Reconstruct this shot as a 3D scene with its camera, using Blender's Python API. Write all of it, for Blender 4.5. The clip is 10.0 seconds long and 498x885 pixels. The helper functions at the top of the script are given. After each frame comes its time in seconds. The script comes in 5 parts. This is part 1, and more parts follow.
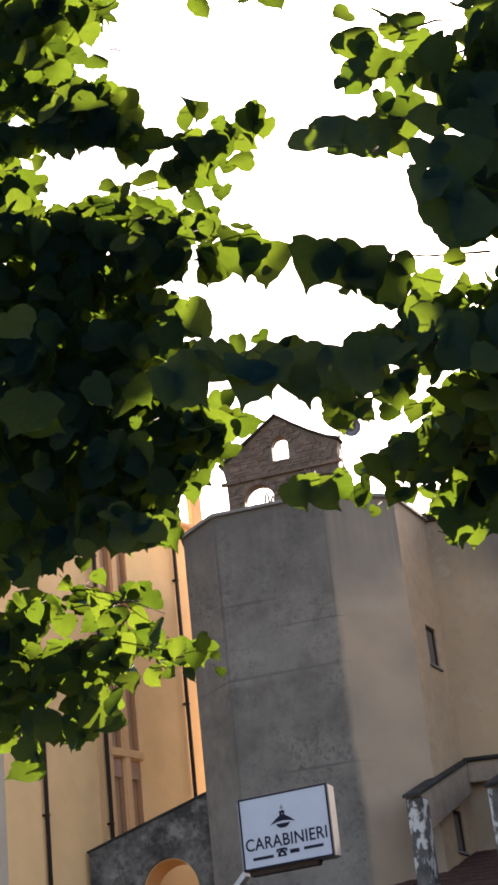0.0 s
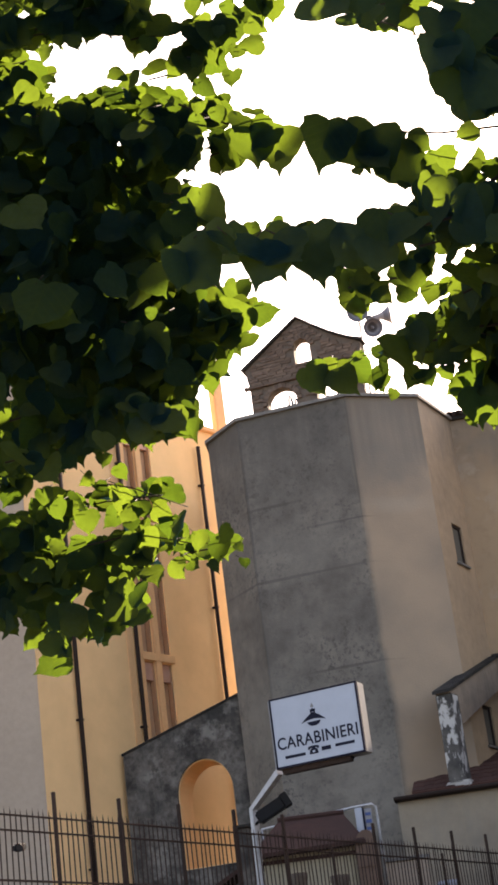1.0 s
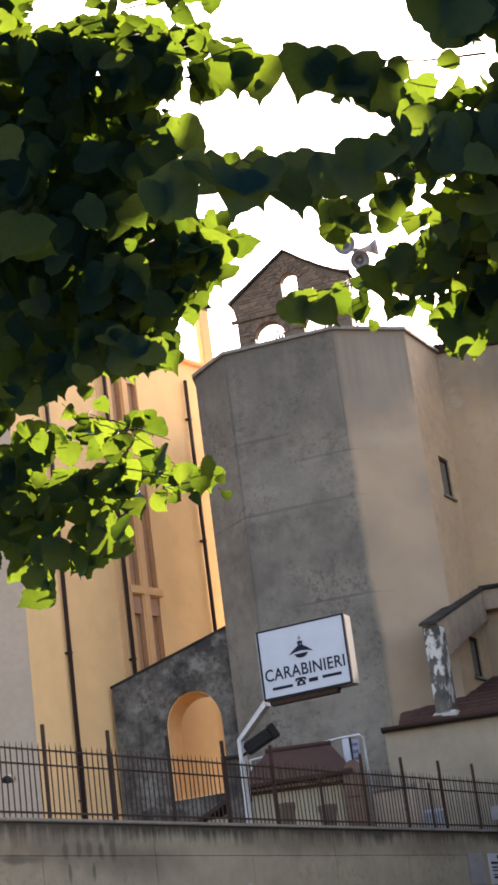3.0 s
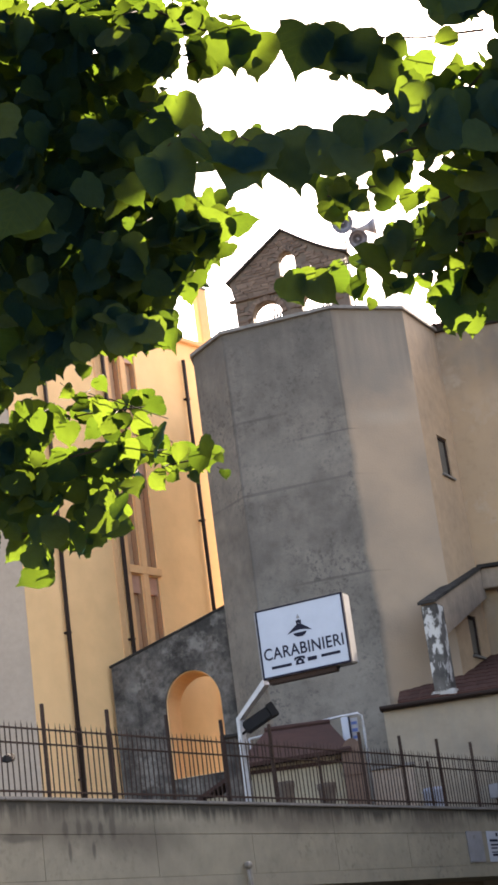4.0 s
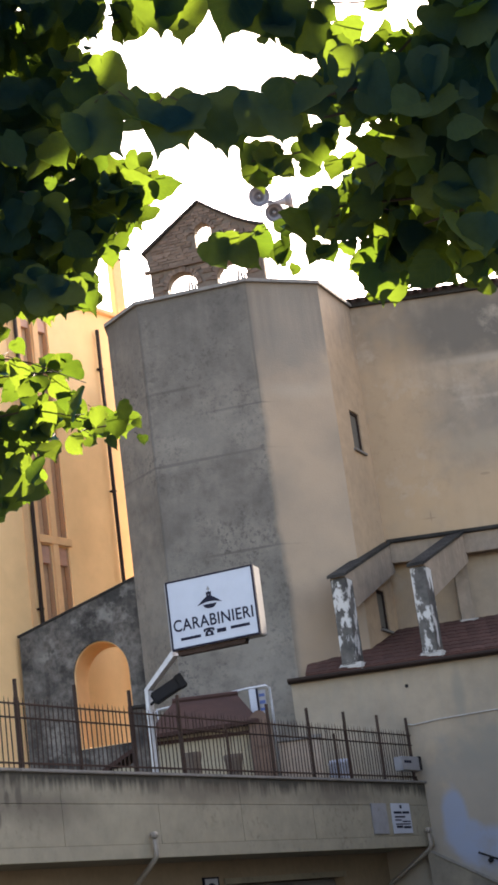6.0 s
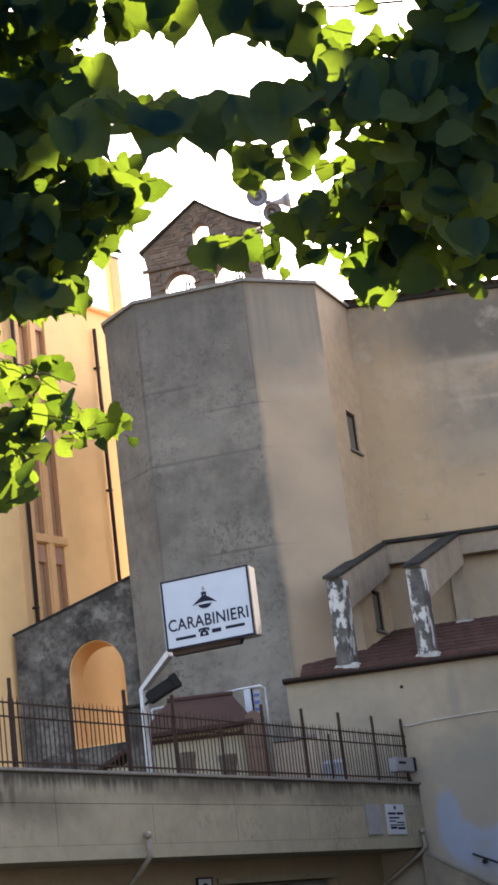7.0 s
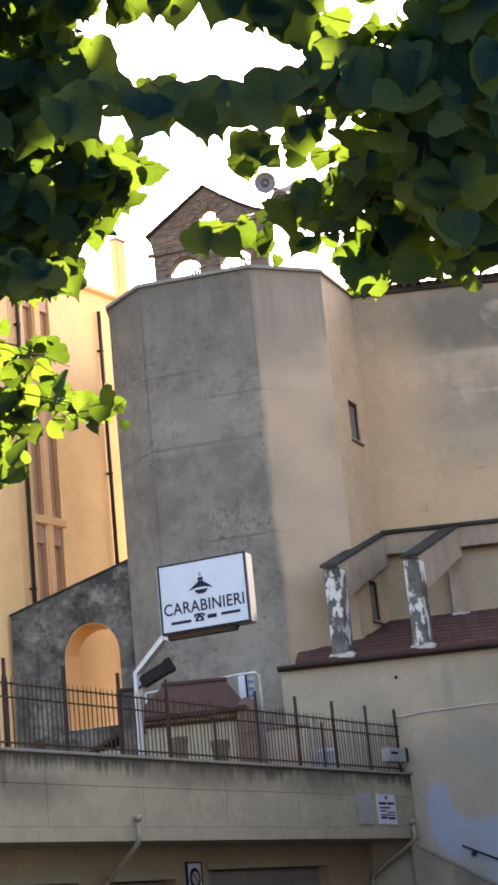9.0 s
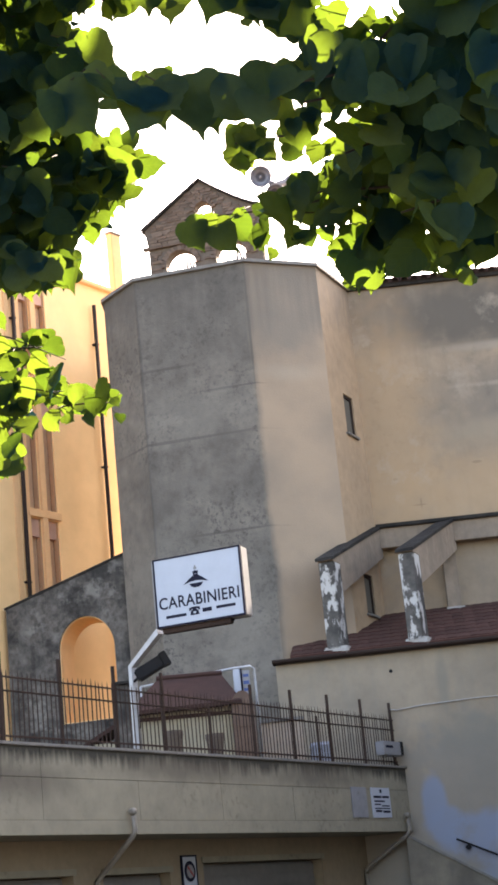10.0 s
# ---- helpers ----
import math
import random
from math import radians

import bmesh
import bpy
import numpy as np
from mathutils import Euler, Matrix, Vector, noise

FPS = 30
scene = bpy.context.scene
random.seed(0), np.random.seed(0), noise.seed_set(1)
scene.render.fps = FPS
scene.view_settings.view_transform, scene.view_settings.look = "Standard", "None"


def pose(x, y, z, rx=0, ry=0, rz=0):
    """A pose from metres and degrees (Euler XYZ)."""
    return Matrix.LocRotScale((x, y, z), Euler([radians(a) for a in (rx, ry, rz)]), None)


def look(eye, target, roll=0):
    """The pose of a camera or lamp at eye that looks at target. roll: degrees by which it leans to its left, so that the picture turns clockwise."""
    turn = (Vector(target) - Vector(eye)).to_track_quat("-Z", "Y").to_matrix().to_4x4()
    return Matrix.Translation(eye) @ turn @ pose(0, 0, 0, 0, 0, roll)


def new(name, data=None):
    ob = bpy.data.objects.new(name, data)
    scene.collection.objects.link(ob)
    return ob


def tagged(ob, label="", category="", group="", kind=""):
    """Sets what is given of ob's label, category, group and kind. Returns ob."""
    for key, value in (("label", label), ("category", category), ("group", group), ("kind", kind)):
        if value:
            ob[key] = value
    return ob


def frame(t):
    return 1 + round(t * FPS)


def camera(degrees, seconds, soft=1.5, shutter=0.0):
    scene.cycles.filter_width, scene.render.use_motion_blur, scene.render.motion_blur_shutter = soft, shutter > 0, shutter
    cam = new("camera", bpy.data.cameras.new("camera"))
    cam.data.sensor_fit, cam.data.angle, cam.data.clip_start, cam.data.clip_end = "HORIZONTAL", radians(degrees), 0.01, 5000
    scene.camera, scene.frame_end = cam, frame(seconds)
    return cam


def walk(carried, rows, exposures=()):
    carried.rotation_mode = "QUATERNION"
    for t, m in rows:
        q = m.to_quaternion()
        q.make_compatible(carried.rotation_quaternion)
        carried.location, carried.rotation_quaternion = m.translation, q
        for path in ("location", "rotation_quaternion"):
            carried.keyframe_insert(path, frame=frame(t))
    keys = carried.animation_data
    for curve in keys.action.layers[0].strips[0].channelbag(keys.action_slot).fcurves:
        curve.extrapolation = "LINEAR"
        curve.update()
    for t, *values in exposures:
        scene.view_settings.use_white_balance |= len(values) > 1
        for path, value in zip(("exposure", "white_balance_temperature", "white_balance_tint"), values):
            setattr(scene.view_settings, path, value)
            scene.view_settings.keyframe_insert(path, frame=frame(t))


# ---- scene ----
from mathutils.geometry import tessellate_polygon

cam = camera(16.73, 10.0, soft=3.1)
walk(cam, [
    (0, look((-0.032, -0.059, 1.642), (0.156, 9.086, 5.684), -6.34)),
    (0.1, look((-0.031, -0.055, 1.638), (0.156, 9.096, 5.667), -6.55)),
    (0.2, look((-0.029, -0.051, 1.635), (0.107, 9.109, 5.644), -6.66)),
    (0.3, look((-0.028, -0.048, 1.631), (0.057, 9.123, 5.618), -6.76)),
    (0.4, look((-0.026, -0.044, 1.627), (0.026, 9.138, 5.587), -6.91)),
    (0.5, look((-0.024, -0.040, 1.624), (-0.000, 9.150, 5.565), -7.06)),
    (0.6, look((-0.024, -0.037, 1.621), (-0.015, 9.176, 5.509), -7.10)),
    (0.7, look((-0.024, -0.033, 1.618), (-0.028, 9.226, 5.395), -7.15)),
    (0.8, look((-0.023, -0.030, 1.614), (-0.034, 9.274, 5.280), -7.21)),
    (0.9, look((-0.023, -0.026, 1.611), (-0.036, 9.308, 5.200), -7.28)),
    (1, look((-0.023, -0.022, 1.608), (-0.039, 9.328, 5.154), -7.35)),
    (1.5, look((-0.022, -0.024, 1.608), (-0.039, 9.373, 5.028), -7.37)),
    (2, look((-0.011, -0.017, 1.607), (-0.017, 9.419, 4.917), -7.45)),
    (2.5, look((-0.005, -0.013, 1.606), (-0.003, 9.452, 4.832), -7.52)),
    (4, look((-0.006, -0.012, 1.602), (-0.009, 9.509, 4.660), -7.72)),
    (4.5, look((0.000, -0.000, 1.600), (-0.000, 9.553, 4.557), -7.70)),
    (5, look((-0.003, 0.005, 1.599), (0.002, 9.578, 4.487), -7.47)),
    (5.5, look((-0.017, -0.005, 1.600), (0.065, 9.571, 4.481), -7.19)),
    (5.6, look((-0.019, -0.003, 1.598), (0.182, 9.574, 4.470), -7.33)),
    (5.7, look((-0.021, -0.001, 1.595), (0.307, 9.576, 4.453), -7.48)),
    (5.8, look((-0.023, 0.001, 1.593), (0.401, 9.578, 4.440), -7.57)),
    (5.9, look((-0.025, 0.003, 1.591), (0.448, 9.578, 4.434), -7.59)),
    (6, look((-0.027, 0.004, 1.589), (0.467, 9.579, 4.431), -7.55)),
    (7.5, look((0.010, 0.019, 1.607), (0.499, 9.598, 4.437), -6.94)),
    (8, look((0.021, 0.021, 1.604), (0.502, 9.604, 4.422), -6.36)),
    (8.5, look((0.029, 0.018, 1.602), (0.516, 9.606, 4.399), -5.89)),
    (9, look((0.028, 0.013, 1.597), (0.513, 9.611, 4.361), -5.68)),
    (9.5, look((0.030, 0.019, 1.598), (0.529, 9.626, 4.329), -5.64)),
    (10, look((0.027, 0.006, 1.592), (0.537, 9.613, 4.319), -5.65)),
], exposures=[(0.0, 2.92, 7450, 19), (1.0, 2.95, 7750, 20), (2.5, 3.25, 7750, 19), (4.5, 3.53, 7500, 18), (7.5, 3.60, 7500, 17), (9.0, 3.78, 7500, 17), (10.0, 3.82, 7500, 17)])

# ---- world and sun ----
SUN_AZ, SUN_EL = radians(28), radians(36)      # azimuth from +y towards +x
world = bpy.data.worlds.new("sky")
scene.world = world
world.use_nodes = True
wn = world.node_tree.nodes
sky = wn.new("ShaderNodeTexSky")
sky.sky_type, sky.sun_disc = "NISHITA", False
sky.sun_elevation, sky.sun_rotation = SUN_EL, SUN_AZ
sky.air_density, sky.dust_density, sky.ozone_density = 1.0, 3.5, 1.0
wn["Background"].inputs["Strength"].default_value = 0.074
world.node_tree.links.new(sky.outputs[0], wn["Background"].inputs["Color"])
sun_data = bpy.data.lights.new("sun", "SUN")
sun_data.energy, sun_data.angle, sun_data.color = 5.0, radians(0.5), (1.0, 0.93, 0.82)
sun = new("sun", sun_data)
sun_way = Vector((math.sin(SUN_AZ) * math.cos(SUN_EL), math.cos(SUN_AZ) * math.cos(SUN_EL), math.sin(SUN_EL)))
sun.matrix_world = look(sun_way * 60, (0, 0, 0))


# ---- materials ----
def material(name, base, other=None, grain=8.0, blotch=0.6, amount=0.5, rough=0.85, metal=0.0, bump=0.3,
             streak=None, streak_amount=0.0, random_tint=0.0, fine=60.0, streak_cut=(0.48, 0.72), streak_scale=(3.2, 3.2, 0.35), grain_amount=None):
    """A surface with fine grain, larger blotches of a second colour and, if asked, drips drawn out downwards."""
    m = bpy.data.materials.new(name)
    m.use_nodes = True
    nt = m.node_tree
    nodes, links = nt.nodes, nt.links
    b = nodes["Principled BSDF"]
    b.inputs["Roughness"].default_value = rough
    b.inputs["Metallic"].default_value = metal
    b.inputs["Specular IOR Level"].default_value = 0.15 if rough > 0.7 else 0.4
    geo = nodes.new("ShaderNodeNewGeometry")
    pos = geo.outputs["Position"]

    def noise_at(scale, detail, vec=None):
        n = nodes.new("ShaderNodeTexNoise")
        n.inputs["Scale"].default_value, n.inputs["Detail"].default_value = scale, detail
        n.inputs["Roughness"].default_value = 0.62
        links.new(vec or pos, n.inputs["Vector"])
        return n.outputs["Fac"]

    def ramp(src, lo, hi):
        r = nodes.new("ShaderNodeMapRange")
        r.inputs["From Min"].default_value, r.inputs["From Max"].default_value = lo, hi
        links.new(src, r.inputs["Value"])
        return r.outputs["Result"]

    def mix(fac, a, c, kind="MIX", k=None):
        x = nodes.new("ShaderNodeMix")
        x.data_type, x.blend_type = "RGBA", kind
        if k is not None:
            mul = nodes.new("ShaderNodeMath")
            mul.operation = "MULTIPLY"
            mul.inputs[1].default_value = k
            links.new(fac, mul.inputs[0])
            fac = mul.outputs[0]
        links.new(fac, x.inputs["Factor"])
        for s, v in ((x.inputs["A"], a), (x.inputs["B"], c)):
            if isinstance(v, tuple):
                s.default_value = (*v, 1)
            else:
                links.new(v, s)
        return x.outputs["Result"]

    other = other or tuple(v * 0.6 for v in base)
    col = mix(ramp(noise_at(blotch, 6), 0.42, 0.66), base, other, k=amount)
    col = mix(ramp(noise_at(grain, 5), 0.35, 0.75), col, tuple(v * 0.55 for v in other), k=amount * 0.5 if grain_amount is None else grain_amount)
    if streak:
        mp = nodes.new("ShaderNodeMapping")
        mp.inputs["Scale"].default_value = streak_scale
        links.new(pos, mp.inputs["Vector"])
        col = mix(ramp(noise_at(1.3, 6, mp.outputs["Vector"]), *streak_cut), col, streak, k=streak_amount)
    if random_tint:
        oi = nodes.new("ShaderNodeObjectInfo")
        col = mix(oi.outputs["Random"], col, tuple(v * 0.45 for v in base), k=random_tint)
    links.new(col, b.inputs["Base Color"])
    if bump:
        bp = nodes.new("ShaderNodeBump")
        bp.inputs["Strength"].default_value, bp.inputs["Distance"].default_value = bump, 0.01
        links.new(noise_at(fine, 4), bp.inputs["Height"])
        links.new(bp.outputs["Normal"], b.inputs["Normal"])
    return m


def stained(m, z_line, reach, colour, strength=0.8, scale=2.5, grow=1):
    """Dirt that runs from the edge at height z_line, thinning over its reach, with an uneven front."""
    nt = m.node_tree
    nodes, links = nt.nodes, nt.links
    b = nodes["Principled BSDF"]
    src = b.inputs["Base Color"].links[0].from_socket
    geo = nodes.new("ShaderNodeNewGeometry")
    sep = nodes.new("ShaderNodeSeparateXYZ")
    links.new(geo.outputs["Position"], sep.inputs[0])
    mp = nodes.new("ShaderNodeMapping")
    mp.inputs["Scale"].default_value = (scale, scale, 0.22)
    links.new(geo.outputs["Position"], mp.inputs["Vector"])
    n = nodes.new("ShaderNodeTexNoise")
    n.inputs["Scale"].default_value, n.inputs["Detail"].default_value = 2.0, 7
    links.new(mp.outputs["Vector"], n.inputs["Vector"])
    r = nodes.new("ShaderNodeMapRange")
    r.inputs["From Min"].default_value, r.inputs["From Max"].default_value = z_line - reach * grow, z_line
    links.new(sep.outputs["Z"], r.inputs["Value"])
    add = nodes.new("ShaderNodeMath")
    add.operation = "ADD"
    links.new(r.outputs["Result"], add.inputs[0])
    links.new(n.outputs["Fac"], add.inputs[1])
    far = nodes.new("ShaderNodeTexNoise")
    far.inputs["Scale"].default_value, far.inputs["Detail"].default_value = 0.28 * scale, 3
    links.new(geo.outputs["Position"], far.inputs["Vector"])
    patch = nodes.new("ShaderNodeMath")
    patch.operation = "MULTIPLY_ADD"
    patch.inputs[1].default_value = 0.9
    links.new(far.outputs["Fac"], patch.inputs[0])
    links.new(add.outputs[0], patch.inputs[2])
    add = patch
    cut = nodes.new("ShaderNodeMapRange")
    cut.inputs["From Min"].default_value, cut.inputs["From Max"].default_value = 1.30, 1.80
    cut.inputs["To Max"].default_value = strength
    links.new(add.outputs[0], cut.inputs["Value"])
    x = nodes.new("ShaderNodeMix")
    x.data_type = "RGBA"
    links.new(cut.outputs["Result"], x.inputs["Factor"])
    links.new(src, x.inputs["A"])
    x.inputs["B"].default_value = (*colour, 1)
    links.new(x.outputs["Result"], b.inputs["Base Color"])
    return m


def painted_side(m, base, other):
    """Beige paint on the side towards +x; its edge with the bare cement wanders round the corner."""
    nt = m.node_tree
    nodes, links = nt.nodes, nt.links
    b = nodes["Principled BSDF"]
    src = b.inputs["Base Color"].links[0].from_socket
    geo = nodes.new("ShaderNodeNewGeometry")
    sep = nodes.new("ShaderNodeSeparateXYZ")
    links.new(geo.outputs["Position"], sep.inputs[0])
    fac = []
    for scale, detail in ((0.9, 5), (0.5, 6)):
        n = nodes.new("ShaderNodeTexNoise")
        n.inputs["Scale"].default_value, n.inputs["Detail"].default_value = scale, detail
        links.new(geo.outputs["Position"], n.inputs["Vector"])
        fac.append(n.outputs["Fac"])
    add = nodes.new("ShaderNodeMath")
    add.operation = "MULTIPLY_ADD"
    add.inputs[1].default_value = 0.3
    links.new(fac[0], add.inputs[0])
    links.new(sep.outputs["X"], add.inputs[2])
    r = nodes.new("ShaderNodeMapRange")
    r.interpolation_type = "SMOOTHSTEP"
    r.inputs["From Min"].default_value, r.inputs["From Max"].default_value = 2.07, 2.27
    links.new(add.outputs[0], r.inputs["Value"])
    r2 = nodes.new("ShaderNodeMapRange")
    r2.inputs["From Min"].default_value, r2.inputs["From Max"].default_value = 0.4, 0.68
    links.new(fac[1], r2.inputs["Value"])
    paint = nodes.new("ShaderNodeMix")
    paint.data_type = "RGBA"
    paint.inputs["A"].default_value, paint.inputs["B"].default_value = (*base, 1), (*other, 1)
    links.new(r2.outputs["Result"], paint.inputs["Factor"])
    x = nodes.new("ShaderNodeMix")
    x.data_type = "RGBA"
    links.new(r.outputs["Result"], x.inputs["Factor"])
    links.new(src, x.inputs["A"])
    links.new(paint.outputs["Result"], x.inputs["B"])
    links.new(x.outputs["Result"], b.inputs["Base Color"])


def blotched(m, spots, colour, strength, edge):
    """Single stains or daubs on a wall: (x, z, half width, half height) along the wall, with frayed edges."""
    nt = m.node_tree
    nodes, links = nt.nodes, nt.links
    b = nodes["Principled BSDF"]
    co = nodes.new("ShaderNodeTexCoord")
    n = nodes.new("ShaderNodeTexNoise")
    n.inputs["Scale"].default_value, n.inputs["Detail"].default_value = 2.2, 6
    links.new(co.outputs["Object"], n.inputs["Vector"])
    for x, z, rx, rz in spots:
        src = b.inputs["Base Color"].links[0].from_socket
        mp = nodes.new("ShaderNodeMapping")
        mp.inputs["Location"].default_value = (-x / rx, 0, -z / rz)
        mp.inputs["Scale"].default_value = (1 / rx, 0, 1 / rz)
        links.new(co.outputs["Object"], mp.inputs["Vector"])
        ln = nodes.new("ShaderNodeVectorMath")
        ln.operation = "LENGTH"
        links.new(mp.outputs["Vector"], ln.inputs[0])
        wob = nodes.new("ShaderNodeMath")
        wob.operation = "MULTIPLY_ADD"
        wob.inputs[1].default_value = 0.7 + edge
        links.new(n.outputs["Fac"], wob.inputs[0])
        links.new(ln.outputs["Value"], wob.inputs[2])
        r = nodes.new("ShaderNodeMapRange")
        r.interpolation_type = "SMOOTHSTEP"
        mid = 1 + (0.7 + edge) * 0.5
        r.inputs["From Min"].default_value, r.inputs["From Max"].default_value = mid + edge, mid - edge
        r.inputs["To Max"].default_value = strength
        links.new(wob.outputs[0], r.inputs["Value"])
        mx = nodes.new("ShaderNodeMix")
        mx.data_type = "RGBA"
        links.new(r.outputs["Result"], mx.inputs["Factor"])
        links.new(src, mx.inputs["A"])
        mx.inputs["B"].default_value = (*colour, 1)
        links.new(mx.outputs["Result"], b.inputs["Base Color"])


def speckled(m, colour, strength, scale=7.0):
    """Small dark pocks of lichen in loose drifts."""
    nodes, links = m.node_tree.nodes, m.node_tree.links
    b = nodes["Principled BSDF"]
    src = b.inputs["Base Color"].links[0].from_socket
    geo = nodes.new("ShaderNodeNewGeometry")
    fac = []
    for k, lo, hi in ((scale, 0.53, 0.66), (0.55, 0.42, 0.62)):
        n = nodes.new("ShaderNodeTexNoise")
        n.inputs["Scale"].default_value, n.inputs["Detail"].default_value, n.inputs["Roughness"].default_value = k, 7, 0.62
        links.new(geo.outputs["Position"], n.inputs["Vector"])
        r = nodes.new("ShaderNodeMapRange")
        r.inputs["From Min"].default_value, r.inputs["From Max"].default_value = lo, hi
        links.new(n.outputs["Fac"], r.inputs["Value"])
        fac.append(r.outputs["Result"])
    both = nodes.new("ShaderNodeMath")
    both.operation = "MULTIPLY"
    links.new(fac[0], both.inputs[0])
    links.new(fac[1], both.inputs[1])
    amount = nodes.new("ShaderNodeMath")
    amount.operation = "MULTIPLY"
    amount.inputs[1].default_value = strength
    links.new(both.outputs[0], amount.inputs[0])
    x = nodes.new("ShaderNodeMix")
    x.data_type = "RGBA"
    links.new(amount.outputs[0], x.inputs["Factor"])
    links.new(src, x.inputs["A"])
    x.inputs["B"].default_value = (*colour, 1)
    links.new(x.outputs["Result"], b.inputs["Base Color"])


APSE_RENDER = material("apse_render", (0.190, 0.166, 0.137), (0.115, 0.102, 0.086), grain=3.4, blotch=0.75, amount=0.9, bump=0.7, fine=30,
                       streak=(0.215, 0.190, 0.158), streak_amount=0.35, streak_scale=(1.4, 1.4, 0.7), grain_amount=0.5)
speckled(APSE_RENDER, (0.07, 0.064, 0.055), 0.85)
speckled(APSE_RENDER, (0.060, 0.055, 0.048), 0.8, 13.0)
painted_side(APSE_RENDER, (0.345, 0.258, 0.178), (0.235, 0.188, 0.14))
stained(APSE_RENDER, 14.7, 2.2, (0.085, 0.078, 0.068), 0.6, scale=3.5)
SIDE_RENDER = stained(material("apse_side_render", (0.405, 0.285, 0.178), (0.325, 0.235, 0.152), grain=5, blotch=0.6, amount=0.8, bump=0.4,
                               streak=(0.27, 0.21, 0.15), streak_amount=0.3), 14.9, 2.5, (0.16, 0.142, 0.118), 0.55)
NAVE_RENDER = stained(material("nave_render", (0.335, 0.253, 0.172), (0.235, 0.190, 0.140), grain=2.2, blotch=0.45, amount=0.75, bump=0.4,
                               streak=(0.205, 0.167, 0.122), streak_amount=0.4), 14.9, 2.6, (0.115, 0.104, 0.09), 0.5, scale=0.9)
AISLE_RENDER = material("aisle_render", (0.335, 0.270, 0.192), (0.25, 0.207, 0.155), grain=2.0, blotch=0.5, amount=0.6, bump=0.3,
                        streak=(0.213, 0.198, 0.160), streak_amount=0.35)
BUTTRESS_RENDER = material("buttress_render", (0.285, 0.220, 0.160), (0.20, 0.158, 0.118), grain=6, blotch=0.9, amount=0.8, bump=0.5, streak=(0.12, 0.10, 0.085), streak_amount=0.45)
YELLOW = material("ochre_paint", (0.90, 0.560, 0.270), (0.87, 0.52, 0.24), grain=1.5, blotch=0.25, amount=0.5, bump=0.15)
OCHRE_TRIM = material("ochre_trim", (0.78, 0.45, 0.22), (0.7, 0.39, 0.18), amount=0.4, bump=0.15)
# brown for the window jambs: the recess's shade put into the colour
SHADED_REVEAL = material("shaded_reveal", (0.44, 0.25, 0.14), (0.38, 0.21, 0.12), amount=0.4, bump=0.15)
SHUTTER_BROWN = material("brown_shutter", (0.56, 0.35, 0.21), (0.48, 0.29, 0.17), amount=0.4, bump=0.15)
PINK_PANEL = material("pink_panel", (0.62, 0.36, 0.26), (0.55, 0.3, 0.2), amount=0.4, bump=0.15)
GREY_HOUSE = material("grey_house_paint", (0.43, 0.335, 0.25), (0.37, 0.285, 0.21), blotch=0.4, amount=0.5, bump=0.2)
DARK_RENDER = stained(material("dark_render", (0.150, 0.130, 0.110), (0.032, 0.029, 0.026), grain=9.0, blotch=1.8, amount=1.0, grain_amount=0.8, bump=0.6,
                               streak=(0.167, 0.156, 0.137), streak_amount=0.45), 9.4, 1.8, (0.027, 0.026, 0.024), 0.75, scale=3.5)
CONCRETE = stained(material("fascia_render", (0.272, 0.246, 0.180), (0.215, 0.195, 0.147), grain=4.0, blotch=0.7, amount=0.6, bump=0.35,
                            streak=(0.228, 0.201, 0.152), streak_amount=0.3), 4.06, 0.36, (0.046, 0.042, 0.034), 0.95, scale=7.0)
GARAGE_WALL = material("garage_wall", (0.262, 0.208, 0.140), (0.205, 0.163, 0.112), blotch=0.8, amount=0.5, bump=0.3)
STAIR_RENDER = material("stair_render", (0.215, 0.188, 0.142), (0.125, 0.112, 0.09), grain=5, blotch=1.2, amount=0.8, bump=0.5, streak=(0.09, 0.083, 0.07), streak_amount=0.5)
COPING = material("coping_stone", (0.215, 0.200, 0.178), (0.152, 0.144, 0.129), grain=10, blotch=2.0, amount=0.8, bump=0.5)
MOSSY = material("mossy_coping", (0.042, 0.038, 0.033), (0.016, 0.015, 0.014), grain=9, blotch=2.0, amount=0.9, bump=0.7)
RUST = material("rusted_iron", (0.064, 0.040, 0.031), (0.04, 0.028, 0.023), grain=25, blotch=4, amount=0.7, rough=0.75, metal=0.25, bump=0.5, random_tint=0.5)
STONE = material("brown_stone", (0.205, 0.148, 0.110), (0.129, 0.095, 0.076), grain=14, blotch=3, amount=0.8, bump=0.8, random_tint=0.75)
MORTAR = material("stone_mortar", (0.152, 0.122, 0.095), (0.099, 0.080, 0.065), grain=14, blotch=2, amount=0.8, bump=0.7)
TILE = material("roof_tile", (0.095, 0.046, 0.035), (0.061, 0.032, 0.026), grain=12, blotch=2.0, amount=0.8, bump=0.5, random_tint=0.6)
HUT_ROOF = material("hut_roof", (0.056, 0.028, 0.022), (0.034, 0.020, 0.017), grain=6, blotch=1.2, amount=0.7, bump=0.4)
CREAM = material("cream_paint", (0.380, 0.327, 0.228), (0.319, 0.274, 0.190), blotch=0.8, amount=0.5, bump=0.2)
PEEL = material("peeling_pier", (0.12, 0.11, 0.097), (0.05, 0.047, 0.043), grain=7, blotch=2.2, amount=0.9, bump=0.6, streak=(0.46, 0.44, 0.405), streak_amount=0.95, streak_cut=(0.50, 0.545), streak_scale=(3.0, 3.0, 1.5))
DOOR_RUST = material("rust_sheet", (0.165, 0.108, 0.078), (0.115, 0.074, 0.056), grain=9, blotch=2, amount=0.6, rough=0.8, bump=0.3)
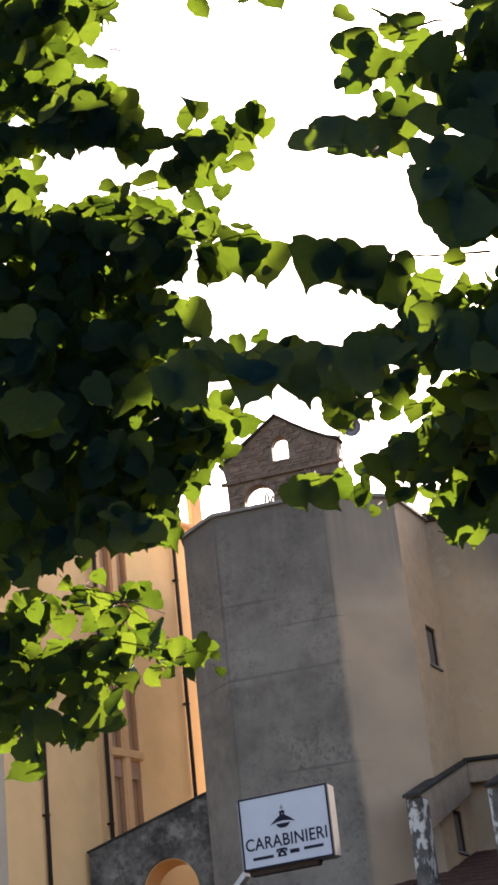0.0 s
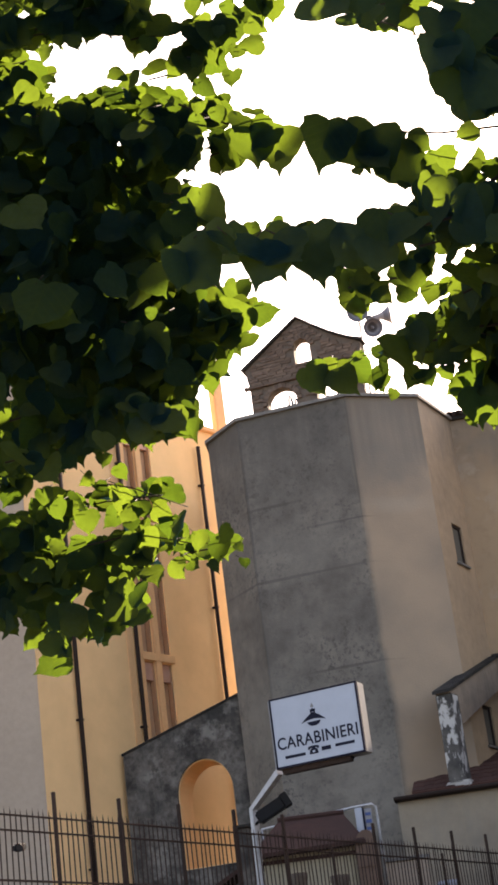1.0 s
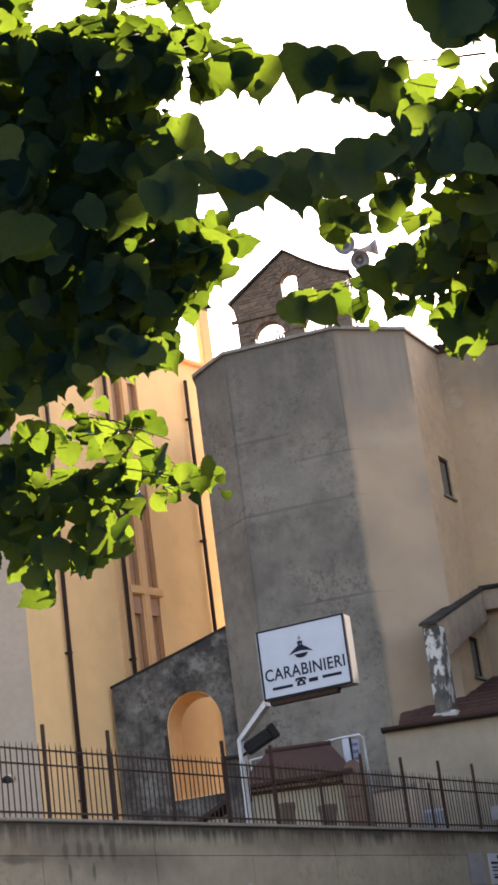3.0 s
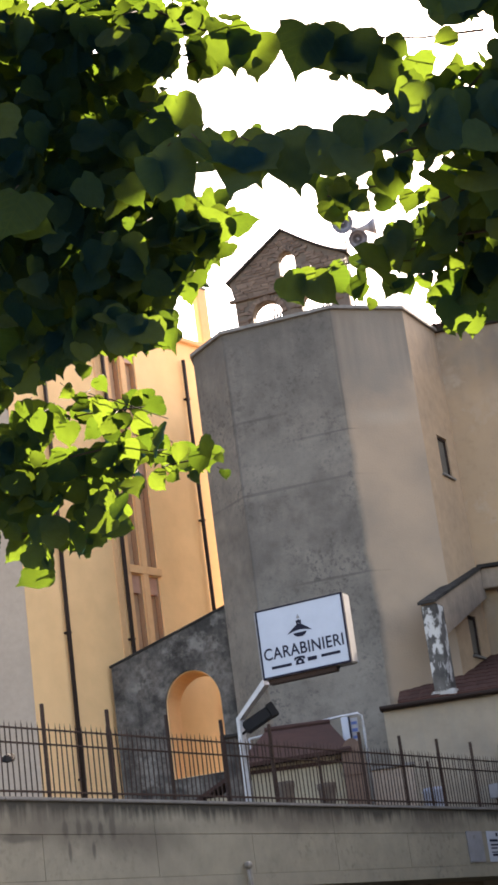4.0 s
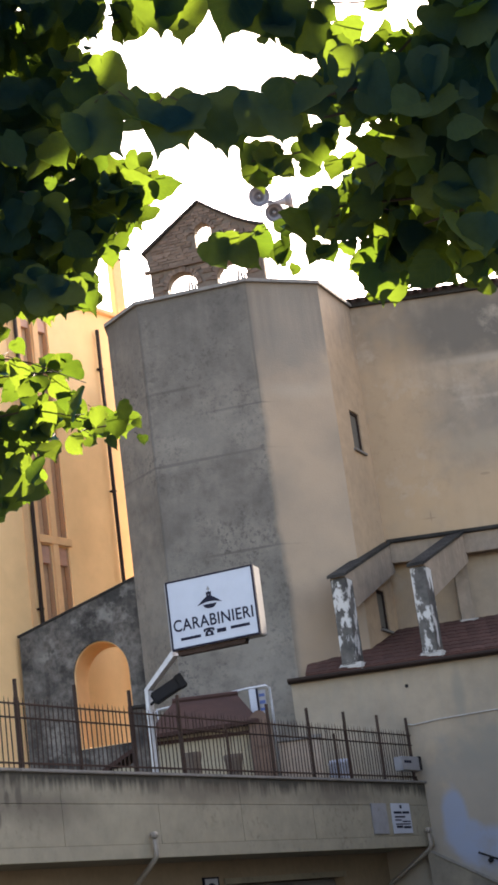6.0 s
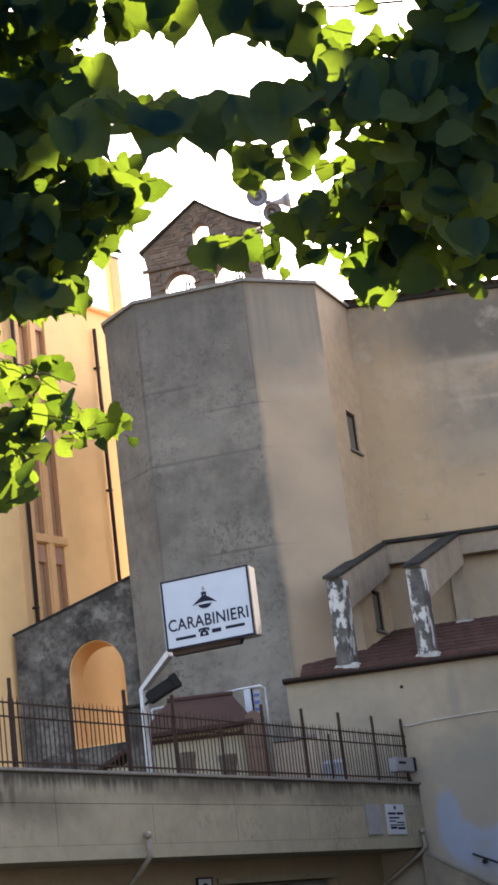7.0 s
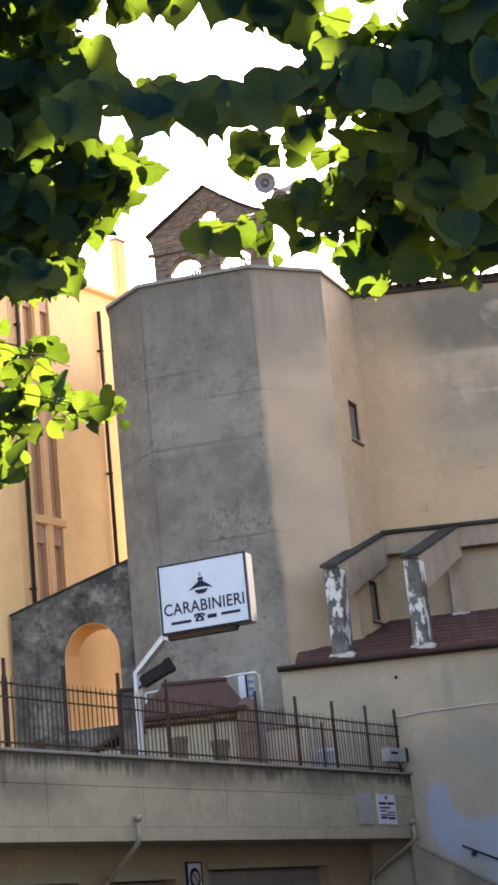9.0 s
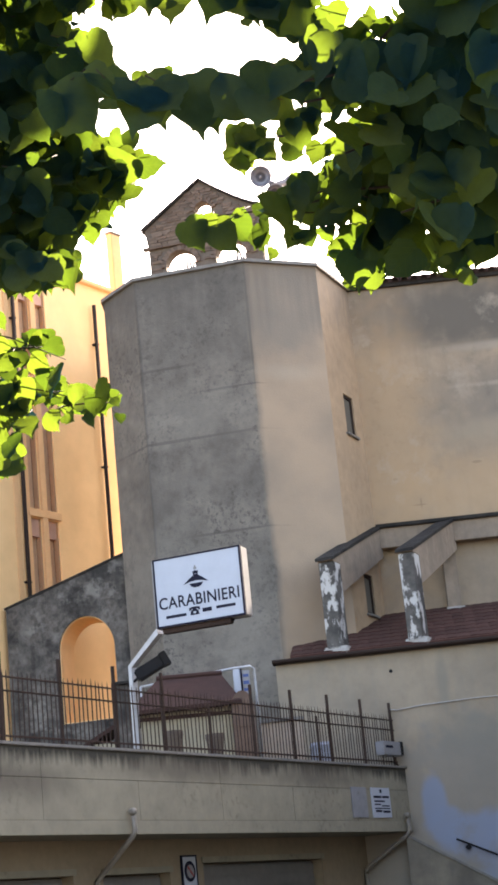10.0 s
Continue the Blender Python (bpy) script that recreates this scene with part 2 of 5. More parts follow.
FLAKE = material("white_paint_flake", (0.42, 0.40, 0.365), (0.24, 0.222, 0.195), grain=12, blotch=3, amount=0.5, bump=0.3)
SIGN_WHITE = material("sign_white", (0.39, 0.42, 0.47), (0.34, 0.37, 0.42), grain=4, blotch=1.2, amount=0.35, rough=0.35, bump=0.05)
SIGN_SIDE = material("sign_side", (0.23, 0.225, 0.215), (0.17, 0.165, 0.155), grain=6, blotch=2, amount=0.5, rough=0.5, bump=0.1)
INK = material("sign_ink", (0.014, 0.015, 0.028), (0.010, 0.011, 0.02), amount=0.3, rough=0.9, bump=0.0)
BLACK = material("black_enamel", (0.014, 0.014, 0.015), (0.02, 0.02, 0.021), amount=0.5, rough=0.85, bump=0.1)
POLE_WHITE = material("galvanised_pole", (0.441, 0.441, 0.441), (0.319, 0.319, 0.319), grain=12, blotch=3, amount=0.5, rough=0.45, metal=0.3, bump=0.1)
HORN_GREY = material("horn_grey", (0.22, 0.22, 0.24), (0.15, 0.15, 0.165), grain=10, blotch=3, amount=0.4, rough=0.5, bump=0.05)
HORN_MOUTH = material("horn_throat", (0.12, 0.12, 0.14), (0.09, 0.09, 0.105), amount=0.4, rough=0.55, bump=0.05)
HORN_DARK = material("horn_driver", (0.07, 0.07, 0.08), (0.045, 0.045, 0.05), amount=0.4, rough=0.6, bump=0.05)
PIPE_BROWN = material("brown_pipe", (0.032, 0.021, 0.017), (0.024, 0.016, 0.013), amount=0.5, rough=0.85, bump=0.05)
PIPE_GREY = material("plastic_pipe", (0.24, 0.215, 0.178), (0.15, 0.133, 0.11), grain=9, blotch=3, amount=0.6, rough=0.5, bump=0.1)
BLUE_PATCH = material("blue_plastic", (0.33, 0.345, 0.385), (0.28, 0.295, 0.335), grain=4, blotch=1.5, amount=0.5, bump=0.2)
SHUTTER = material("shutter_metal", (0.167, 0.160, 0.144), (0.129, 0.122, 0.114), blotch=2, amount=0.5, rough=0.55, bump=0.1)
PLAQUE_GREY = material("plaque_grey", (0.228, 0.228, 0.236), (0.182, 0.182, 0.190), blotch=4, amount=0.5, rough=0.5, bump=0.05)
RED_ENAMEL = material("red_enamel", (0.266, 0.023, 0.019), amount=0.3, rough=0.4, bump=0.0)
BLUE_ENAMEL = material("blue_enamel", (0.038, 0.076, 0.228), amount=0.3, rough=0.4, bump=0.0)
BRONZE = material("bell_bronze", (0.129, 0.122, 0.099), (0.076, 0.084, 0.068), grain=8, blotch=3, amount=0.6, rough=0.5, metal=0.6, bump=0.1)
ASPHALT = material("asphalt", (0.055, 0.053, 0.05), (0.035, 0.034, 0.033), grain=6, blotch=0.3, amount=0.6, bump=0.5)
PAVING = material("stone_paving", (0.085, 0.077, 0.066), (0.06, 0.055, 0.048), grain=5, blotch=0.4, amount=0.6, bump=0.3)
BARK = material("bark", (0.035, 0.029, 0.024), (0.02, 0.017, 0.015), grain=20, blotch=5, amount=0.9, bump=0.9)
MESH_DARK = material("window_mesh", (0.099, 0.087, 0.068), (0.076, 0.068, 0.053), grain=20, blotch=4, amount=0.5, rough=0.7, bump=0.3)



blotched(NAVE_RENDER, [(4.2, 11.9, 2.2, 0.9), (7.0, 11.6, 2.6, 1.0)], (0.185, 0.158, 0.126), 0.9, edge=0.6)
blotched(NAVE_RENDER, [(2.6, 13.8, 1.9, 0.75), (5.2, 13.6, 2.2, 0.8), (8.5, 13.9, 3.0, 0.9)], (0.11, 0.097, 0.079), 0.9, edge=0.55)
blotched(NAVE_RENDER, [(3.4, 13.05, 1.5, 0.10), (5.4, 12.95, 1.2, 0.12), (3.9, 12.2, 1.6, 0.05)], (0.34, 0.285, 0.215), 0.6, edge=0.7)
blotched(NAVE_RENDER, [(3.2, 11.2, 1.3, 0.25), (5.2, 10.2, 1.6, 0.5)], (0.30, 0.245, 0.17), 0.5, edge=0.5)
blotched(AISLE_RENDER, [(6.5, 2.3, 6.6, 2.75)], (0.225, 0.205, 0.172), 0.7, edge=0.12)
blotched(AISLE_RENDER, [(2.63, 3.48, 0.21, 0.48), (2.80, 2.98, 0.36, 0.32), (3.6, 2.75, 1.0, 0.42), (5.2, 2.45, 1.8, 0.72)], (0.215, 0.250, 0.325), 0.85, edge=0.30)
blotched(AISLE_RENDER, [(3.05, 5.55, 0.10, 0.55), (3.6, 4.6, 0.8, 0.35), (4.6, 4.1, 1.2, 0.7)], (0.20, 0.185, 0.15), 0.6, edge=0.6)
blotched(APSE_RENDER, [(0.35, 11.05, 1.3, 0.03), (1.2, 9.05, 0.8, 0.025), (0.2, 12.6, 0.5, 0.03), (1.4, 12.0, 0.7, 0.02)], (0.075, 0.067, 0.058), 0.65, edge=0.6)
blotched(APSE_RENDER, [(0.75, 13.35, 1.5, 0.75), (1.3, 8.2, 0.9, 0.7)], (0.105, 0.096, 0.082), 0.4, edge=0.8)
blotched(APSE_RENDER, [(1.985, 13.4, 0.025, 1.3), (-0.27, 12.4, 0.028, 2.2), (-0.27, 9.0, 0.022, 1.2)], (0.07, 0.064, 0.056), 0.55, edge=0.5)
blotched(APSE_RENDER, [(2.75, 12.25, 0.6, 0.16)], (0.40, 0.34, 0.26), 0.3, edge=0.8)
blotched(APSE_RENDER, [(2.9, 13.7, 0.85, 1.1)], (0.19, 0.168, 0.138), 0.7, edge=0.6)
speckled(DARK_RENDER, (0.24, 0.22, 0.19), 0.85, 2.4)
speckled(DARK_RENDER, (0.028, 0.026, 0.023), 0.8, 6.0)
blotched(CONCRETE, [(0.8, 3.78, 0.9, 0.22), (2.4, 3.62, 0.9, 0.2), (-1.2, 3.8, 1.2, 0.25), (6.5, 3.85, 1.6, 0.16), (10.3, 3.85, 1.2, 0.18)], (0.10, 0.085, 0.066), 0.65, edge=0.8)
speckled(NAVE_RENDER, (0.13, 0.11, 0.085), 0.5, 4.0)
blotched(NAVE_RENDER, [(1.0, 9.70, 0.16, 0.022), (1.03, 9.74, 0.022, 0.13), (0.55, 10.3, 0.06, 0.03), (2.3, 10.5, 0.10, 0.03)], (0.10, 0.085, 0.068), 0.7, edge=0.35)
blotched(NAVE_RENDER, [(0.5, 10.9, 0.9, 3.0), (2.2, 9.9, 1.6, 0.8)], (0.41, 0.275, 0.155), 0.55, edge=0.6)
speckled(NAVE_RENDER, (0.40, 0.33, 0.25), 0.55, 1.5)
speckled(SIDE_RENDER, (0.22, 0.175, 0.13), 0.45, 1.8)
speckled(AISLE_RENDER, (0.22, 0.195, 0.155), 0.5, 1.3)
speckled(CONCRETE, (0.11, 0.095, 0.072), 0.6, 9.0)
blotched(CONCRETE, [(1.05, 3.73, 0.05, 0.10), (1.3, 3.74, 0.05, 0.11), (1.5, 3.75, 0.06, 0.10), (1.72, 3.72, 0.05, 0.10), (1.95, 3.74, 0.06, 0.12), (1.1, 3.45, 0.03, 0.12), (1.55, 3.47, 0.03, 0.10), (0.2, 3.62, 0.35, 0.05)], (0.06, 0.054, 0.044), 0.6, edge=0.5)
blotched(APSE_RENDER, [(-0.2, 8.3, 0.9, 0.9), (1.4, 7.0, 0.5, 1.2), (0.7, 11.6, 1.0, 0.5)], (0.23, 0.21, 0.175), 0.35, edge=0.7)
def leaf_material(name, top, glow):
    m = bpy.data.materials.new(name)
    m.use_nodes = True
    nodes, links = m.node_tree.nodes, m.node_tree.links
    b = nodes["Principled BSDF"]
    b.inputs["Roughness"].default_value = 0.8
    b.inputs["Specular IOR Level"].default_value = 0.0
    tr = nodes.new("ShaderNodeBsdfTranslucent")
    mixer = nodes.new("ShaderNodeMixShader")
    mixer.inputs[0].default_value = 0.27
    geo = nodes.new("ShaderNodeNewGeometry")
    oi = nodes.new("ShaderNodeObjectInfo")
    add = nodes.new("ShaderNodeMath")
    add.operation = "ADD"
    links.new(geo.outputs["Random Per Island"], add.inputs[0])
    links.new(oi.outputs["Random"], add.inputs[1])
    fr = nodes.new("ShaderNodeMath")
    fr.operation = "FRACT"
    links.new(add.outputs[0], fr.inputs[0])
    n = nodes.new("ShaderNodeTexNoise")
    n.inputs["Scale"].default_value, n.inputs["Detail"].default_value = 55, 4
    links.new(geo.outputs["Position"], n.inputs["Vector"])
    uv = nodes.new("ShaderNodeUVMap")
    uv.uv_map = "leaf"
    sep = nodes.new("ShaderNodeSeparateXYZ")
    links.new(uv.outputs["UV"], sep.inputs[0])

    def calc(op, p, q):
        k = nodes.new("ShaderNodeMath")
        k.operation = op
        for s, v in zip(k.inputs, (p, q)):
            if isinstance(v, (int, float)):
                s.default_value = v
            else:
                links.new(v, s)
        return k.outputs[0]

    # side veins slant down from the midrib
    across = calc("ABSOLUTE", sep.outputs["X"], 0)
    wave = calc("PINGPONG", calc("MULTIPLY_ADD", across, 0.9), 0.085)
    wave.node.inputs[0].links[0].from_node.inputs[2].default_value = 0
    links.new(sep.outputs["Y"], wave.node.inputs[0].links[0].from_node.inputs[2])
    vein = calc("LESS_THAN", calc("MINIMUM", wave, across), 0.012)
    for shader, key, c in ((b, "Base Color", top), (tr, "Color", glow)):
        x = nodes.new("ShaderNodeMix")
        x.data_type = "RGBA"
        x.inputs["A"].default_value = (*c, 1)
        x.inputs["B"].default_value = (c[0] * 0.5, c[1] * 0.62, c[2] * 0.6, 1)
        links.new(fr.outputs[0], x.inputs["Factor"])
        y = nodes.new("ShaderNodeMix")
        y.data_type, y.blend_type = "RGBA", "MULTIPLY"
        y.inputs["Factor"].default_value = 0.35
        links.new(x.outputs["Result"], y.inputs["A"])
        links.new(n.outputs["Fac"], y.inputs["B"])
        v = nodes.new("ShaderNodeMix")
        v.data_type = "RGBA"
        links.new(calc("MULTIPLY", vein, 0.4), v.inputs["Factor"])
        links.new(y.outputs["Result"], v.inputs["A"])
        v.inputs["B"].default_value = (c[0] * 0.55 + 0.01, c[1] * 0.55 + 0.015, c[2] * 0.5, 1)
        links.new(v.outputs["Result"], shader.inputs[key])
    links.new(b.outputs[0], mixer.inputs[1])
    links.new(tr.outputs[0], mixer.inputs[2])
    links.new(mixer.outputs[0], nodes["Material Output"].inputs["Surface"])
    return m


# blue in the first colour stands in for sky sheen on the leaves
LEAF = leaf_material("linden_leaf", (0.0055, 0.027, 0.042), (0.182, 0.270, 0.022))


# ---- building helpers ----
def mesh_of(bm, mat, smooth=False):
    me = bpy.data.meshes.new("mesh")
    bmesh.ops.recalc_face_normals(bm, faces=bm.faces)
    bm.to_mesh(me)
    bm.free()
    me.materials.append(mat)
    if smooth:
        me.polygons.foreach_set("use_smooth", [True] * len(me.polygons))
    return me


def thing(name, label, category, m=None, group="", kind=""):
    ob = new(name)
    ob.empty_display_size = 0.2
    if m is not None:
        ob.matrix_world = m
    return tagged(ob, label, category, group, kind)


def part(name, bm, mat, parent, label="", m=None, smooth=False):
    me = bm if isinstance(bm, bpy.types.Mesh) else mesh_of(bm, mat, smooth)
    ob = new(name, me)
    ob.parent = parent
    if m is not None:
        ob.matrix_basis = m
    return tagged(ob, label)


def box(x0, x1, y0, y1, z0, z1, bevel=0.0, bm=None):
    bm = bm or bmesh.new()
    v = [bm.verts.new((x, y, z)) for x in (x0, x1) for y in (y0, y1) for z in (z0, z1)]
    fs = [bm.faces.new([v[i] for i in q]) for q in ((0, 1, 3, 2), (4, 6, 7, 5), (0, 4, 5, 1), (2, 3, 7, 6), (0, 2, 6, 4), (1, 5, 7, 3))]
    if bevel:
        bmesh.ops.bevel(bm, geom=list({e for f in fs for e in f.edges}), offset=bevel, segments=2, affect="EDGES")
    return bm


def slab(outer, holes=(), y0=0.0, y1=0.3, bm=None):
    """A flat wall drawn in x and z, with holes through it, between y0 and y1."""
    bm = bm or bmesh.new()
    loops = [outer, *holes]
    tris = tessellate_polygon([[Vector((x, z, 0)) for x, z in lp] for lp in loops])
    flat = [q for lp in loops for q in lp]
    front = [bm.verts.new((x, y0, z)) for x, z in flat]
    back = [bm.verts.new((x, y1, z)) for x, z in flat]
    for t in tris:
        for side in (front, back):
            try:
                bm.faces.new([side[i] for i in t])
            except ValueError:
                pass
    k = 0
    for lp in loops:
        n = len(lp)
        for i in range(n):
            j = (i + 1) % n
            bm.faces.new((front[k + i], front[k + j], back[k + j], back[k + i]))
        k += n
    return bm


def arch(x0, x1, z0, z_spring, rise=None, n=14):
    """The outline of a round-headed opening."""
    r, c = (x1 - x0) / 2, (x0 + x1) / 2
    rise = rise or r
    return [(x0, z0), (x1, z0)] + [(c + r * math.cos(a), z_spring + rise * math.sin(a)) for a in (math.pi * i / n for i in range(n + 1))]


def rect(x0, x1, z0, z1):
    return [(x0, z0), (x1, z0), (x1, z1), (x0, z1)]


def tube(points, r, bm=None, n=8, square=False):
    """A pipe along the points; r one radius or one for each point."""
    bm = bm or bmesh.new()
    pts = [Vector(q) for q in points]
    rs = r if isinstance(r, (list, tuple)) else [r] * len(pts)
    n = 4 if square else n
    rings = []
    for i, q in enumerate(pts):
        d = (pts[min(i + 1, len(pts) - 1)] - pts[max(i - 1, 0)]).normalized()
        side = d.cross(Vector((0, 0, 1)) if abs(d.z) < 0.95 else Vector((0, 1, 0))).normalized()
        other = side.cross(d)
        turn = math.pi / 4 if square else 0
        rings.append([bm.verts.new(q + rs[i] * (math.cos(a) * side + math.sin(a) * other)) for a in (turn + 2 * math.pi * k / n for k in range(n))])
    for a, c in zip(rings, rings[1:]):
        for k in range(n):
            bm.faces.new((a[k], a[(k + 1) % n], c[(k + 1) % n], c[k]))
    bm.faces.new(rings[0])
    bm.faces.new(rings[-1])
    return bm


def lathe(profile, n=24, bm=None):
    """Turned round z: profile of (radius, z)."""
    bm = bm or bmesh.new()
    rings = [[bm.verts.new((r * math.cos(2 * math.pi * k / n), r * math.sin(2 * math.pi * k / n), z)) for k in range(n)] for r, z in profile]
    for a, c in zip(rings, rings[1:]):
        for k in range(n):
            bm.faces.new((a[k], a[(k + 1) % n], c[(k + 1) % n], c[k]))
    return bm


def along(p, q):
    """The pose whose x runs from p to q on plan, y away behind the wall and z up."""
    d = (Vector(q) - Vector(p)).normalized()
    return Matrix(((d.x, -d.y, 0, p[0]), (d.y, d.x, 0, p[1]), (0, 0, 1, 0), (0, 0, 0, 1)))


def lettering(word, size, mat, parent, m, name="lettering", label="", squeeze=1.0):
    cu = bpy.data.curves.new("text", "FONT")
    cu.body, cu.size, cu.align_x, cu.align_y, cu.extrude = word, size, "CENTER", "CENTER", 0.002
    cu.space_character, cu.offset = 1.05, 0.003
    tmp = bpy.data.objects.new("text", cu)
    scene.collection.objects.link(tmp)
    bpy.context.view_layer.update()
    me = bpy.data.meshes.new_from_object(tmp)
    bpy.data.objects.remove(tmp)
    me.materials.clear()
    me.materials.append(mat)
    return part(name, me, mat, parent, label, m @ Matrix.Diagonal((squeeze, 1, 1, 1)))


# ---- ground ----
bm = bmesh.new()
R = 2500
grid = [-R, -400, -60, -12, 0, 12, 60, 400, R]
vs = [[bm.verts.new((x, y + 10, 0)) for x in grid] for y in grid]
for i in range(8):
    for j in range(8):
        bm.faces.new((vs[i][j], vs[i][j + 1], vs[i + 1][j + 1], vs[i + 1][j]))
ground = tagged(new("ground", mesh_of(bm, PAVING)), "pale worn stone paving of the street", "ground", kind="structure")
road = tagged(new("road", mesh_of(box(-60, 60, 10.5, 17.5, -0.2, 0.02), ASPHALT)), "grey asphalt road before the garages", "road", kind="structure")

# ---- terrace with garages below ----
FA, FB = (-3.39, 19.82), (3.98, 31.39)
FENCE = along(FA, FB)
END = 13.66
garage = thing("garage_block", "beige rendered garage block with a stained parapet under a terrace", "garage", FENCE)
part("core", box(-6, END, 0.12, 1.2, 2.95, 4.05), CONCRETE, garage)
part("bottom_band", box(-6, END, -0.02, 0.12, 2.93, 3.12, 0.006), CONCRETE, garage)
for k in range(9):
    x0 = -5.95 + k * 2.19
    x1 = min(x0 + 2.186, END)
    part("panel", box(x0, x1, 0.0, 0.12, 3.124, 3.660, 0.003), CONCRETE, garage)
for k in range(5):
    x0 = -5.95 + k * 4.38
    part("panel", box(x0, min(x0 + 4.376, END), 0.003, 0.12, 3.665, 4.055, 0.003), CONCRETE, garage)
for k in range(10):
    x0 = -6 + k * 2.0
    part("coping", box(x0, min(x0 + 1.994, END + 0.04), -0.035, 0.34, 4.055, 4.10, 0.010), COPING, garage, "weathered grey coping slab with black drips")
# unseen solid fill, added to stop sun leaking in behind the doors
part("interior", box(-6, END, 1.2, 9.0, 0.0, 3.54), GARAGE_WALL, garage)
part("soffit", box(-6, END, 0.12, 1.0, 2.93, 2.945), CONCRETE, garage)
openings = [(-1.2, 1.6, 2.46), (2.3, 4.43, 2.46), (5.13, 6.84, 2.45), (7.77, 11.6, 2.57)]
part("wall", slab(rect(-6, END + 1.2, 0, 2.93), [rect(a, b, -0.0 + 0.02, z) for a, b, z in openings], 0.8, 1.1), GARAGE_WALL, garage, "ochre rendered wall under the terrace")
for a, b, z in openings:
    door = part("door", box(a + 0.02, b - 0.02, 0.99, 1.03, 0.02, z - 0.02), SHUTTER, garage, "grey metal garage shutter")
    for k in range(14):
        zz = z - 0.06 - k * 0.17
        part("slat", box(a + 0.03, b - 0.03, 0.965, 0.99, zz - 0.14, zz, 0.008), SHUTTER, door)
    part("lintel", box(a - 0.05, b + 0.05, 0.77, 0.8, z, z + 0.09, 0.006), CONCRETE, garage)
terrace = tagged(new("terrace_floor", mesh_of(box(-6, 16, 0.34, 15, 3.55, 3.86), PAVING)), "pale paved terrace floor behind the railing", "floor", kind="structure")
terrace.matrix_world = FENCE

for s, zt, ds in ((4.69, 3.18, 0.21), (13.34, 3.16, -0.22)):
    pipe = thing("drain_pipe", "stained plastic rainwater pipe bent under the parapet", "pipe", FENCE, "rainwater pipes of the garages")
    part("spout", lathe([(0.0, -0.03), (0.042, -0.03), (0.05, 0.0), (0.05, 0.03), (0.042, 0.06), (0.0, 0.06)], 12), PIPE_GREY, pipe, "pale pipe socket", pose(s, -0.07, zt + 0.05, 90, 0, 0), True)
    part("bend", tube([(s, -0.07, zt + 0.04), (s, -0.1, zt - 0.02), (s, -0.1, zt - 0.20), (s, -0.09, zt - 0.235), (s + 0.02, -0.03, zt - 0.29), (s + ds * 0.96, 0.68, zt - 0.77), (s + ds, 0.735, zt - 0.83), (s + ds, 0.74, zt - 0.9)], 0.038), PIPE_GREY, pipe, smooth=True)
    part("downpipe", tube([(s + ds, 0.74, zt - 0.88), (s + ds, 0.74, 0.03)], 0.042), PIPE_GREY, pipe, smooth=True)

sign = thing("no_parking_sign", "white driveway sign with a round no parking disc", "sign", FENCE)
part("plate", box(7.12, 7.52, 0.765, 0.785, 2.05, 2.68, 0.006), SIGN_WHITE, sign)
part("disc", lathe([(0.0, 0.0), (0.15, 0.0), (0.155, 0.004), (0.15, 0.008), (0.0, 0.008)], 28), INK, sign, "dark round disc", pose(7.32, 0.764, 2.45, 90, 0, 0))
part("disc_face", lathe([(0.0, 0.0), (0.10, 0.0), (0.10, 0.006), (0.0, 0.006)], 24), PLAQUE_GREY, sign, "grey inner disc", pose(7.32, 0.756, 2.45, 90, 0, 0))
part("bar", box(-0.1, 0.1, -0.005, 0.0, -0.012, 0.012), RED_ENAMEL, sign, "red bar", pose(7.32, 0.748, 2.45, 0, 45, 0))
part("frame", slab(rect(7.11, 7.53, 2.04, 2.69), [rect(7.135, 7.505, 2.065, 2.665)], 0.757, 0.79), INK, sign, "dark edge")

for x0, x1, mat, lab in ((11.38, 11.95, PLAQUE_GREY, "dull grey metal plaque on the parapet"), (12.13, 12.86, SIGN_WHITE, "white notice board with dark lines of writing")):
    plaque = thing("plaque", lab, "plaque", FENCE)
    part("plate", box(x0, x1, -0.02, -0.002, 3.17, 3.69, 0.005), mat, plaque)
    if mat is SIGN_WHITE:
        part("emblem", box(12.46, 12.53, -0.024, -0.02, 3.60, 3.66), INK, plaque)
        for z, a, b, h in ((3.53, 12.2, 12.5, 0.04), (3.53, 12.54, 12.8, 0.04), (3.455, 12.22, 12.62, 0.028), (3.40, 12.22, 12.46, 0.022), (3.375, 12.5, 12.8, 0.022), (3.285, 12.24, 12.48, 0.04), (3.275, 12.52, 12.8, 0.04), (3.33, 12.22, 12.8, 0.02)):
            part("text_bar", box(a, b, -0.024, -0.02, z - h / 2, z + h / 2), INK, plaque)
    else:
        part("emblem", box(11.63, 11.68, -0.024, -0.02, 3.56, 3.62), SIGN_SIDE, plaque)

# ---- iron railing on the parapet ----
fence = thing("iron_fence", "rusty brown iron railing with spiked bars on the parapet", "fence", FENCE)
for z, h in ((4.95, 0.010), (4.77, 0.010), (4.19, 0.012)):
    part("rail", box(-6, END, 0.115, 0.145, z - h, z + h, 0.004), RUST, fence)
post_mesh = mesh_of(box(-0.021, 0.021, -0.021, 0.021, 0, 1.17, 0.005), RUST)
short_mesh = mesh_of(box(-0.019, 0.019, -0.019, 0.019, 0, 0.78, 0.005), RUST)
